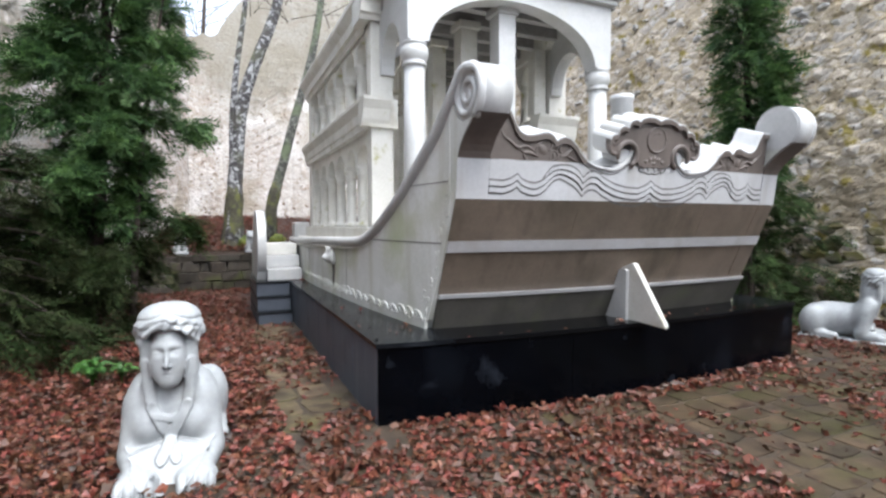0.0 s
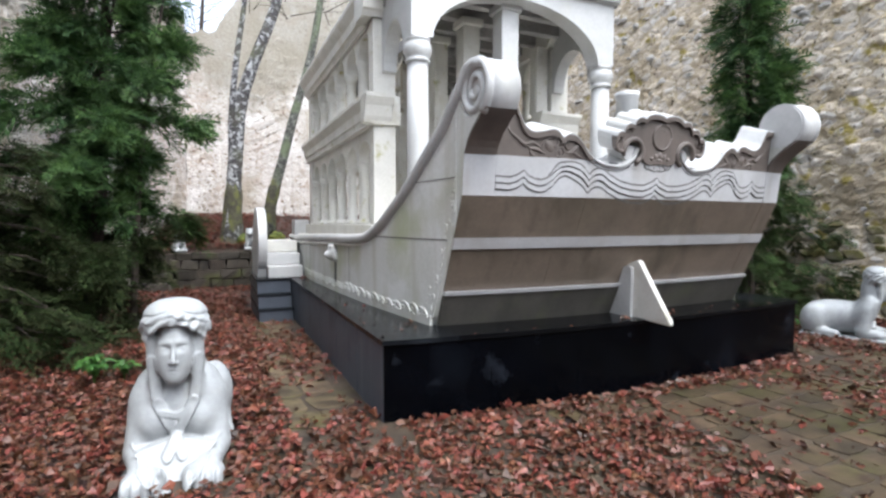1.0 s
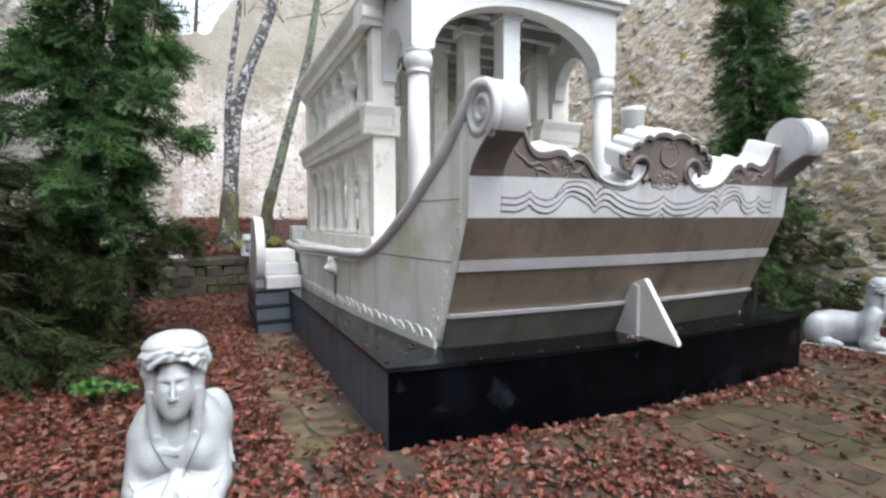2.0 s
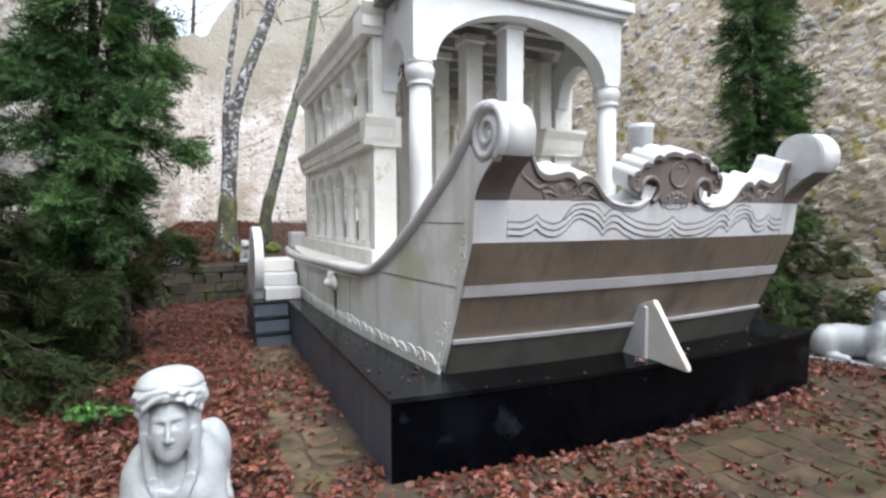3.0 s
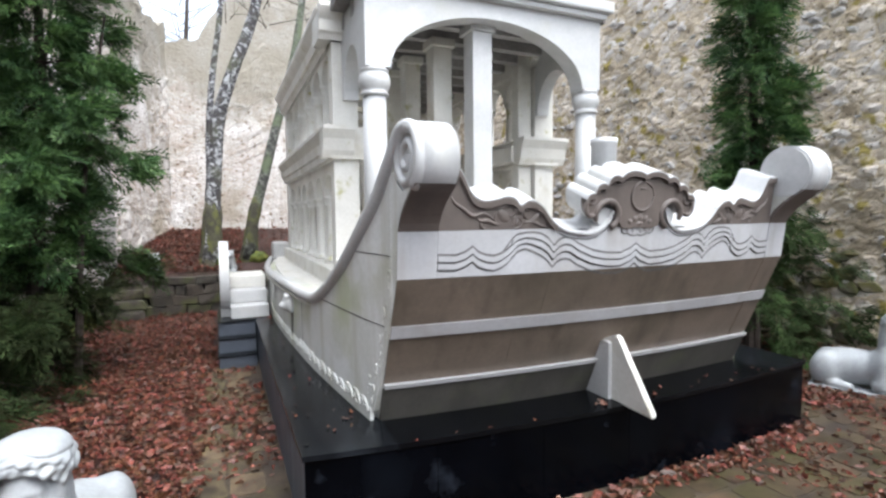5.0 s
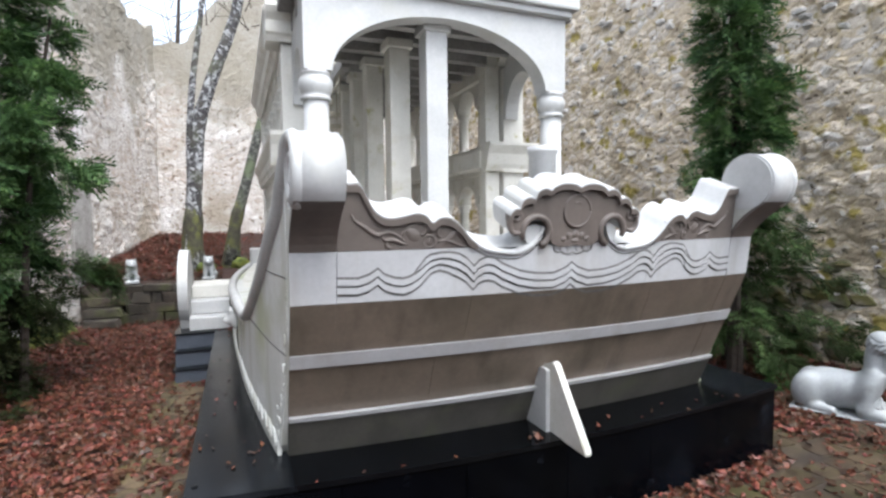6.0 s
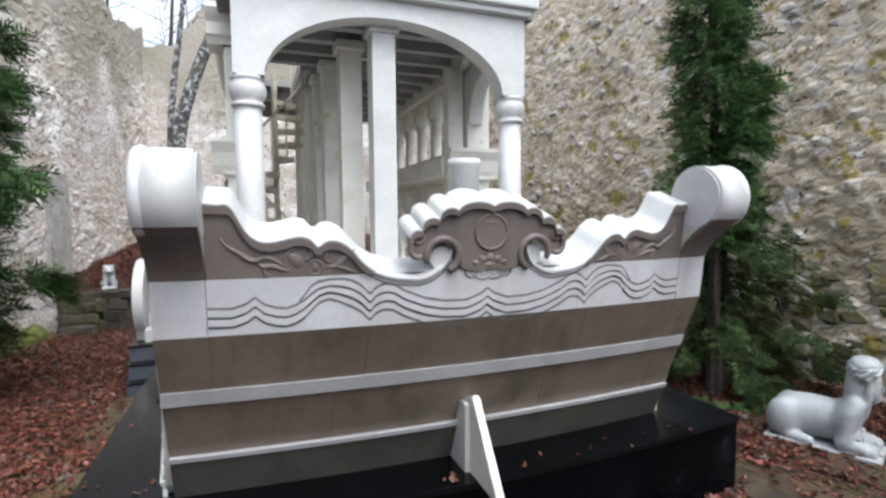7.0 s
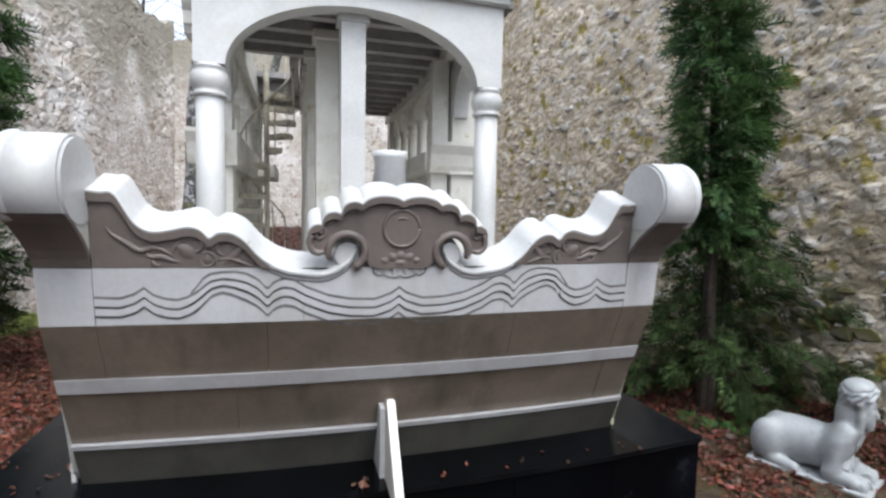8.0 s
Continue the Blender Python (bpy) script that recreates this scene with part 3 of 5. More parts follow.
WU = [-1.288 + 2.576 * i / 240 for i in range(241)]
for k, (inner, outer) in ((-1, (0, 0.915)), (0, (0, 1.288)), (1, (0, 1.288)), (2, (0.85, 1.288))):
    runs = [[u for u in WU if -outer <= u <= outer]] if inner == 0 else [[u for u in WU if s * inner <= s * u if s * u <= outer] for s in (-1, 1)]
    for run in runs:
        line = lambda u: wave_mid(u) - k * gap_at(u) - (0.035 * max(0, (abs(u) - 0.86) / 0.055) if k < 0 else 0)
        # A flat dark strip stands for the groove, its dirt and shade.
        part("wave_line", strip(bmesh.new(), run, lambda u: line(u) - 0.0065, lambda u: line(u) + 0.0065, T, -0.0015, 0.01), GROOVE, transom, "engraved wave line, dirt and groove shade in its colour")
        if k < 2:
            ridge = [u for u in run if k >= 0 or abs(u) < 0.86]
            ridge = [u for u in ridge if k < 1 or abs(u) > 0.86]
            for half in ([ridge] if k < 1 else [[u for u in ridge if u < 0], [u for u in ridge if u > 0]]):
                part("wave_ridge", strip(bmesh.new(), half, lambda u: line(u) - gap_at(u) + 0.006, lambda u: line(u) - 0.0066, T, -0.007, 0.01), PANEL, transom)

# upper carved board with its scalloped coping
TOPS = [(-1.29, 1.985), (-1.235, 1.98), (-1.18, 1.969), (-1.155, 1.925), (-1.122, 1.864), (-1.085, 1.832), (-1.035, 1.82), (-0.975, 1.829), (-0.90, 1.842), (-0.86, 1.828), (-0.829, 1.797), (-0.797, 1.816), (-0.74, 1.817), (-0.685, 1.782), (-0.632, 1.72), (-0.575, 1.676), (-0.507, 1.648), (-0.437, 1.637), (-0.35, 1.633), (-0.28, 1.66), (-0.22, 1.72), (-0.19, 1.8), (0, 1.8)]
tops = glide(TOPS)
edge_top = lambda u: tops(-abs(u))


def TT(u, d, z):
    """As T, with the depth square to the raked face."""
    return (u, rake(z) + BOW * (u / HW) ** 2 + 0.94 * d, z + 0.34 * d)


for a, b in ((-PI + 0.002, -0.44), (-0.438, 0.55), (0.552, PI - 0.002)):
    us = [a + (b - a) * k / 40 for k in range(41)]
    part("pale_panel", strip(bmesh.new(), us, lambda u: 1.407, lambda u: min(1.655, edge_top(u) - 0.012), T, 0.0, 0.04), PANEL, transom)
for s in (-1, 1):
    high = [s * (0.585 + (PI - 0.588) * k / 80) for k in range(81)]
    dip = [s * (0.20 + 0.42 * k / 30) for k in range(31)]
    part("carved_board", strip(bmesh.new(), high, lambda u: min(1.657, edge_top(u) - 0.014), lambda u: edge_top(u) - 0.012, TT, 0.0, 0.2), BROWN, transom, "brown marble board carved with scrolling leaves")
    part("rim", strip(bmesh.new(), high, lambda u: max(edge_top(u) - 0.043, min(1.657, edge_top(u) - 0.008)), lambda u: edge_top(u) - 0.006, TT, -0.016, 0.02), BROWN, transom)
    part("rim_line", strip(bmesh.new(), dip, lambda u: edge_top(u) - 0.046, lambda u: edge_top(u) - 0.038, T, -0.0015, 0.01), GROOVE, transom)
part("core_board", strip(bmesh.new(), [-0.6 + 1.2 * k / 60 for k in range(61)], lambda u: 1.60, lambda u: min(1.7, edge_top(u) - 0.013), TT, 0.03, 0.2), PANEL, transom)
for s in (-1, 1):
    part("coping", strip(bmesh.new(), [s * (0.205 + (PI - 0.208) * k / 110) for k in range(111)], lambda u: edge_top(u) - 0.011, lambda u: edge_top(u), TT, -0.016, 0.22), MARBLE, transom, "scalloped white marble coping")


def relief(bm, pts, r, thick=0.5):
    """A rounded raised vine over the board's face."""
    n = 3 * len(pts)
    along = [k / (n - 1) * (len(pts) - 1) for k in range(n)]
    fu, fz = (glide([(k, q[j]) for k, q in enumerate(pts)]) for j in (0, 1))
    return tube(bm, [T(fu(k), 0.002, fz(k)) for k in along], [r * (0.3 + 0.7 * math.sin(math.pi * (i + 0.8) / (n + 0.6))) for i in range(n)], 6)


def petal(bm, cu, cz, a, length, wide, thick):
    """A low rounded leaf on the board, pointing along the angle a."""
    rings = []
    for k in range(7):
        q = k / 6
        w = wide * math.sin(math.pi * min(1, 0.12 + 0.88 * q ** 0.8)) + 0.002
        row = []
        for j in range(5):
            e = -1 + j / 2
            lu, lw = length * (q - 0.5), w * e
            row.append(bm.verts.new(T(cu + lu * math.cos(a) - lw * math.sin(a), 0.003 - thick * (1 - e * e) * math.sin(math.pi * (0.1 + 0.8 * q)), cz + lu * math.sin(a) + lw * math.cos(a))))
        rings.append(row)
    for p, q in zip(rings, rings[1:]):
        for j in range(4):
            bm.faces.new((p[j], p[j + 1], q[j + 1], q[j]))
    return bm


for s in (-1, 1):
    bm = bmesh.new()
    for r, line in ((0.013, ((1.225, 1.83), (1.20, 1.795), (1.16, 1.77), (1.12, 1.74), (1.09, 1.731), (1.05, 1.744), (1.01, 1.731), (0.965, 1.70))),
                    (0.012, ((1.08, 1.727), (1.06, 1.704), (1.02, 1.706), (0.98, 1.69), (0.95, 1.684))),
                    (0.010, ((1.035, 1.703), (1.055, 1.688), (1.045, 1.668), (1.028, 1.672))),
                    (0.008, ((0.975, 1.70), (0.968, 1.741), (0.935, 1.775), (0.893, 1.782))),
                    (0.010, ((0.90, 1.776), (0.868, 1.782), (0.858, 1.756), (0.872, 1.729), (0.89, 1.733))),
                    (0.010, ((0.765, 1.762), (0.792, 1.757), (0.798, 1.727), (0.774, 1.713))),
                    (0.010, ((0.795, 1.691), (0.745, 1.697), (0.70, 1.678), (0.65, 1.662)))):
        relief(bm, [(s * u, z) for u, z in line], r)
    relief(bm, [(s * (0.84 + 0.031 * math.cos(q)), 1.694 + 0.031 * math.sin(q)) for q in [2 * math.pi * k / 10 for k in range(11)]], 0.008)
    petal(bm, s * 0.93, 1.733, math.pi / 2 - s * 0.85, 0.10, 0.036, 0.011)
    petal(bm, s * 0.72, 1.72, math.pi / 2 + s * 0.80, 0.15, 0.021, 0.010)
    petal(bm, s * 0.837, 1.755, math.pi / 2, 0.05, 0.02, 0.012)
    petal(bm, s * 0.84, 1.694, math.pi / 2, 0.05, 0.016, 0.010)
    part("vine_carving", bm, BROWN, transom, smooth=True)

# cartouche: lobed shell with two volutes
cart = part("cartouche", bmesh.new(), BROWN, ship, "lobed brown marble cartouche with a round medallion and white top")


def shell(u):
    """Scalloped top of the cartouche."""
    a = abs(u) / 0.97
    lobes = [(0.085, 0.105, 2.000), (0.225, 0.058, 1.972), (0.318, 0.054, 1.925), (0.388, 0.048, 1.868)]
    return max(z - 0.05 + 0.05 * math.sqrt(max(1 - ((a - c) / r) ** 2, 0)) if abs(a - c) < r else 1.80 for c, r, z in lobes)


CU = [0.97 * (-0.434 + 0.868 * i / 160) for i in range(161)]
under = glide([(0, 1.657), (0.12, 1.657), (0.155, 1.675), (0.175, 1.72), (0.192, 1.765), (0.22, 1.797), (0.255, 1.806), (0.295, 1.795), (0.322, 1.764), (0.338, 1.735), (0.36, 1.721), (0.385, 1.720), (0.412, 1.737), (0.428, 1.768), (0.434, 1.80)])
lobe_lo = lambda u: min(under(abs(u) / 0.97), shell(u) - 0.02)
tmp = strip(bmesh.new(), CU, lobe_lo, lambda u: shell(u) - 0.008, TT, -0.014, 0.02)
bmesh.ops.recalc_face_normals(tmp, faces=tmp.faces[:])
tmp.to_mesh(cart.data)
tmp.free()
part("scalloped_top", strip(bmesh.new(), CU, lobe_lo, shell, TT, 0.021, 0.17), MARBLE, cart, "white scalloped marble top")
part("scalloped_edge", strip(bmesh.new(), CU, lambda u: max(shell(u) - 0.007, lobe_lo(u)), shell, TT, -0.036, 0.0205), MARBLE, cart)
part("rim", strip(bmesh.new(), CU, lambda u: max(shell(u) - 0.036, lobe_lo(u)), lambda u: max(shell(u) - 0.008, lobe_lo(u) + 0.002), TT, -0.036, 0.0), BROWN, cart)
for s in (-1, 1):
    bm = bmesh.new()
    pts = [(s * (0.25 + 0.082 * math.cos(a)), 1.728 + 0.082 * math.sin(a)) for a in [math.pi * (1.36 - 1.50 * k / 18) for k in range(19)]]
    tube(bm, [T(u, -0.008, z) for u, z in pts], [0.020] * 16 + [0.019, 0.017, 0.012], 8)
    part("volute", bm, BROWN, cart, smooth=True)
    # the end lobe curls round and in again
    pts = [(s * 0.97 * (0.388 + 0.040 * math.cos(a)), 1.772 + 0.048 * math.sin(a)) for a in [math.pi * (0.25 - 0.95 * k / 16) for k in range(17)]]
    part("end_curl", tube(bmesh.new(), [T(u, -0.022, z) for u, z in pts], [0.014] * 14 + [0.013, 0.011, 0.008], 8), BROWN, cart, smooth=True)
    bm = bmesh.new()
    tube(bm, [T(s * (0.375 + 0.038 * (1 - k / 22) * math.cos(0.5 + k * 0.5)), -0.012, 1.812 + 0.036 * (1 - k / 22) * math.sin(0.5 + k * 0.5)) for k in range(20)], [0.010] * 20, 6)
    part("spiral", bm, BROWN, cart, smooth=True)
part("medallion", prism(bmesh.new(), [(0.079 * math.cos(2 * math.pi * k / 40), 1.838 + 0.079 * math.sin(2 * math.pi * k / 40)) for k in range(40)], T, -0.020, 0.0), BROWN, cart)
bm = tube(bmesh.new(), [T(0.084 * math.cos(a), -0.016, 1.838 + 0.084 * math.sin(a)) for a in [2 * math.pi * k / 40 for k in range(41)]], [0.009] * 41, 6)
part("medallion_ring", bm, BROWN, cart, smooth=True)
bm = tube(bmesh.new(), [T(0.02 * math.cos(a), -0.020, 1.878 + 0.008 * math.sin(a)) for a in [math.pi * k / 8 for k in range(9)]], [0.005] * 9, 5)
part("crescent_carving", bm, BROWN, cart, smooth=True)
# lotus under the medallion, its lower petals lying on the pale course
bm = bmesh.new()
for cu, cz, a, ln, wd in ((0, 1.712, math.pi / 2, 0.075, 0.05), (-0.042, 1.704, 2.3, 0.075, 0.038), (0.042, 1.704, 0.85, 0.075, 0.038), (-0.078, 1.687, 2.8, 0.065, 0.028), (0.078, 1.687, 0.35, 0.065, 0.028), (0, 1.677, math.pi / 2, 0.045, 0.05)):
    petal(bm, cu, cz, a, ln, wd, 0.024)
part("lotus_carving", bm, BROWN, cart, smooth=True)
bm = bmesh.new()
for s in (-1, 1):
    tube(bm, [T(s * u, 0.0, z) for u, z in ((0.0, 1.612), (0.025, 1.602), (0.055, 1.608), (0.075, 1.618), (0.10, 1.614), (0.122, 1.628), (0.128, 1.652))], [0.005] * 7, 5)
part("lotus_outline", bm, GROOVE, cart)
bm = bmesh.new()
for cu, a in ((-0.075, 3.9), (-0.028, 4.5), (0.028, 4.92), (0.075, 5.52)):
    petal(bm, cu, 1.636, a, 0.05, 0.022, 0.010)
part("lotus_petals", bm, PANEL, cart, smooth=True)
# the curled white hooks of the coping under the cartouche
for s in (-1, 1):
    bm = bmesh.new()
    prism(bm, [(s * (0.246 + 0.056 * math.cos(a)), 1.708 + 0.056 * math.sin(a)) for a in [2 * math.pi * k / 18 for k in range(18)]], TT, 0.015, 0.2)
    part("hook", bm, MARBLE, cart)

# side boards, posts with volutes
SWEEP = glide([(-0.30, 2.27), (-0.141, 2.134), (0.0, 2.0), (0.2, 1.815), (0.4, 1.655), (0.65, 1.48), (0.9, 1.335), (1.15, 1.21), (1.4, 1.128), (1.7, 1.105), (2.3, 1.095), (3.5, 1.07), (5.2, 1.025), (7.2, 1.0)])
FLARE = glide([(-0.6, HW), (-0.2, HW), (0.1, HW), (0.3, 1.535), (0.6, 1.575), (0.9, 1.61), (1.45, 1.668), (2.2, 1.72), (2.9, 1.756), (3.6, 1.774), (4.4, 1.766), (5.2, 1.725), (7.3, 1.5)])  # half width of the hull along its length
VC, VR = (-0.245, 2.01), 0.182  # volute centre and radius (y, z)
SY = [-0.02 + 7.22 * (i / 60) ** 1.5 for i in range(61)]
for s in (-1, 1):
    X = lambda u, d, z: (s * (FLARE(u) + d), u, z)
    side = bmesh.new()
    strip(side, SY, lambda y: max(PZ, 1.137 - (y - 0.03) / 0.44), lambda y: SWEEP(y) - 0.02, X, 0.012, -0.2)
    side = part("side_wall", side, HULL, ship, "pale marble hull side with greenish stains")
    # post: side profile of the raked front with its neck below the roll
    neck = lambda z: (rake(z) if z < 1.655 else rake(1.655) - 0.30 * (z - 1.655) - 3.2 * (z - 1.655) ** 2) + BOW * (PI / HW) ** 2
    front = [(neck(z) + 0.026, z) for z in (PZ, 0.9, 1.2, 1.405, 1.655, 1.70, 1.75, 1.80, 1.85, 1.885)]
    back = [(-0.29, 1.862), (-0.20, 1.856), (-0.12, 1.90), (-0.075, 1.97), (-0.05, 2.01), (0.03, 1.945), (0.2, 1.79), (0.40, 1.63), (0.40, PZ)]
    bm = prism(bmesh.new(), front + back, lambda a, d, b: (s * d, a, b), PI, HW + 0.004)
    post = part("post", bm, HULL, ship, "corner post of the ship rising to a scroll")
    courses = [(PZ, 0.75, GREYM), (0.778, 1.064, UMBER), (1.141, 1.405, UMBER), (1.407, 1.655, PANEL)] + [(1.657 + 0.038 * k, 1.657 + 0.038 * (k + 1), BROWN) for k in range(6)]
    for z0, z1, m_ in courses:
        part("facing", strip(bmesh.new(), [s * (PI + 0.001 + (HW + 0.002 - PI) * k / 3) for k in range(4)], lambda u: z0, lambda u: z1, lambda u, d, z: (u, neck(z) + BOW * ((u / HW) ** 2 - (PI / HW) ** 2) * min(1, max(0, (1.80 - z) / 0.14)) + d, z), -0.003, 0.03), m_, post)
    # roll: a drum with a rounded spiral on the outer face
    n = 72
    bm = prism(bmesh.new(), [(VC[0] + VR * math.cos(2 * math.pi * k / n), VC[1] + VR * math.sin(2 * math.pi * k / n)) for k in range(n)], lambda a, d, b: (s * d, a, b), PI - 0.004, HW - 0.012)
    bmesh.ops.bevel(bm, geom=[e for e in bm.edges if e.calc_face_angle(0) > 1.2], offset=0.012, segments=2, affect="EDGES")
    roll = part("scroll_roll", bm, MARBLE, ship, "white marble scroll at the head of the post")
    for p in roll.data.polygons:
        p.use_smooth = abs(p.normal.x) < 0.9
    bm = bmesh.new()
    turn = [VR * 0.86 * (1 - k / 56) for k in range(50)]
    tube(bm, [(s * (HW - 0.014), VC[0] + r * math.cos(2.2 - k * 0.25), VC[1] + r * math.sin(2.2 - k * 0.25)) for k, r in enumerate(turn)], [0.031 * (1 - 0.5 * k / 50) for k in range(50)], 8)
    part("spiral", bm, MARBLE, roll, smooth=True)
    # cap rail, sweeping from the roll down and along the side
    rail = [(VC[0] + (VR - 0.02) * math.cos(a), VC[1] + (VR - 0.02) * math.sin(a)) for a in [math.pi * (1.32 - 1.02 * k / 26) for k in range(27)]]
    rail += [(y, SWEEP(y) - 0.012) for y in [-0.10 + 7.3 * (i / 70) ** 1.5 for i in range(71)]]
    bm = tube(bmesh.new(), [(s * (FLARE(y) - 0.014 + 0.026 * min(1, max(0, (i - 20) / 12))), y, z) for i, (y, z) in enumerate(rail)], [0.028 + 0.017 * min(1, max(0, (i - 20) / 12)) for i in range(len(rail))], 10)
    part("cap_rail", bm, MARBLE, ship, "rounded marble cap rail", smooth=True)
    bm = tube(bmesh.new(), [(s * (FLARE(y) + 0.03), y, z - 0.06) for y, z in rail if y > 1.3], [0.018 * min(1, 0.1 + k / 14) for k in range(len([1 for y, z in rail if y > 1.3]))], 6)
    part("rail_moulding", bm, CREAM, ship, smooth=True)
    # carved foam along the foot of the side
    bm = bmesh.new()
    y = 0.33
    while y < 6.8:
        h = 0.05 + 0.03 * rnd.random()
        w = 0.15 + 0.08 * rnd.random()
        tube(bm, [(s * (FLARE(y + w * 0.5) + 0.012), y + w * (0.5 - 0.6 * math.cos(a)), PZ + 0.05 + h * math.sin(a)) for a in [math.pi * k / 8 for k in range(9)]], [0.007 + 0.004 * math.sin(math.pi * k / 8) for k in range(9)], 6)
        tube(bm, [(s * (FLARE(y + w * 0.62) + 0.014), y + w * 0.62 + 0.028 * math.cos(a) * (1 - a / 9), PZ + 0.07 + 0.028 * math.sin(a) * (1 - a / 9)) for a in [0.7 * k for k in range(9)]], [0.007] * 9, 5)
        y += w * 0.8
    tagged(part("foam_carving", bm, HULL, side, "carved curling waves along the foot", smooth=True), kind="stuff")
    bm = strip(bmesh.new(), [0.29 + 6.5 * i / 90 for i in range(91)], lambda y: PZ, lambda y: PZ + 0.062 + 0.016 * math.sin(y * 23) + 0.01 * math.sin(y * 41 + 2), X, 0.021, 0.0)
    part("foam_base", bm, HULL, side)
    bm = bmesh.new()
    for k in range(26):
        z = PZ + 0.05 + 0.95 * (k + rnd.random()) / 26
        yy = rake(z) + BOW + 0.05 + 0.10 * rnd.random() ** 1.5
        g, w0, w1 = rnd.uniform(0.6, 1.2), rnd.uniform(0, 6.28), rnd.choice((-1, 1))
        tube(bm, [(s * (FLARE(yy) + 0.011), yy + 0.03 * g * math.cos(w0 + w1 * a) * (1 - a / 7), z + 0.036 * g * math.sin(w0 + w1 * a) * (1 - a / 7)) for a in [0.6 * j for j in range(9)]], [0.005 * g] * 9, 5)
    tagged(part("edge_carving", bm, HULL, side, smooth=True), kind="stuff")
    # bed joint along the side
    part("joint", strip(bmesh.new(), [0.1 + 1.35 * i / 24 for i in range(25)], lambda y: 1.121, lambda y: 1.129, X, 0.0145, 0.011), GROOVE, side)
    part("joint", strip(bmesh.new(), [0.0 + 0.62 * i / 12 for i in range(13)], lambda y: 1.52, lambda y: 1.526, X, 0.0145, 0.011), GROOVE, side)
    for yj in (1.9, 3.6, 5.3):
        part("joint", strip(bmesh.new(), [yj, yj + 0.005], lambda y: PZ + 0.1, lambda y: SWEEP(y) - 0.09, X, 0.0145, 0.011), GROOVE, side)

part("deck", prism(bmesh.new(), [(-FLARE(y) + 0.1, y) for y in [0.12 + 0.24 * k for k in range(30)]] + [(FLARE(y) - 0.1, y) for y in [0.12 + 0.24 * k for k in range(29, -1, -1)]], lambda a, d, b: (a, b, d), 1.0, 1.05), CREAM, ship, "pale marble deck")
part("bow_wall", boxed(-HW, HW, 7.2, 7.4, PZ, 1.02), HULL, ship)
part("stern_block", boxed(-1.52, -1.25, 6.75, 7.1, 1.02, 1.30, bevel=0.03), MARBLE, ship)

# rudder fin
fin = part("rudder_fin", bmesh.new(), CREAM, ship, "triangular white marble rudder fin")
tmp = prism(bmesh.new(), [(-0.066, 0.962), (-0.078, 0.956), (-0.37, 0.548), (-0.37, 0.52), (0.1, PZ + 0.002), (0.1, 0.90)], lambda a, d, b: (d - 0.012, a, b), -0.021, 0.021)
bmesh.ops.bevel(tmp, geom=tmp.edges[:], offset=0.006, segments=2, affect="EDGES")
tmp.to_mesh(fin.data)
tmp.free()
part("backing", prism(bmesh.new(), [(-0.035, 0.90), (-0.01, 0.912), (0.1, 0.90), (0.2, PZ), (-0.03, PZ)], lambda a, d, b: (d, a, b), -0.058, 0.012), MARBLE, fin)

# ---- ship: cabin ----
CX, CY0, CY1 = 1.30, 2.45, 6.45  # half width, front and back of the cabin
Z1, Z2, Z3 = 1.22, 2.33, 3.50  # feet of the lower order, its cornice, top of the upper order
BAYS = 6


def arch(c, half, spring, rise):
    return lambda u: spring + rise * math.sqrt(max(1 - ((u - c) / half) ** 2, 0))


def shaft(bm, x, y, z0, z1, r, n=14):
    """A round column with base and capital."""
    h = z1 - z0
    lathe(bm, [(r * 1.45, 0), (r * 1.45, 0.03), (r * 1.15, 0.05), (r, 0.07), (r * 0.97, h * 0.5), (r * 0.9, h - 0.11), (r * 1.05, h - 0.10), (r * 1.05, h - 0.085), (r * 0.95, h - 0.075), (r * 1.35, h - 0.03), (r * 1.4, h)], n, x, y, z0)
    return bm


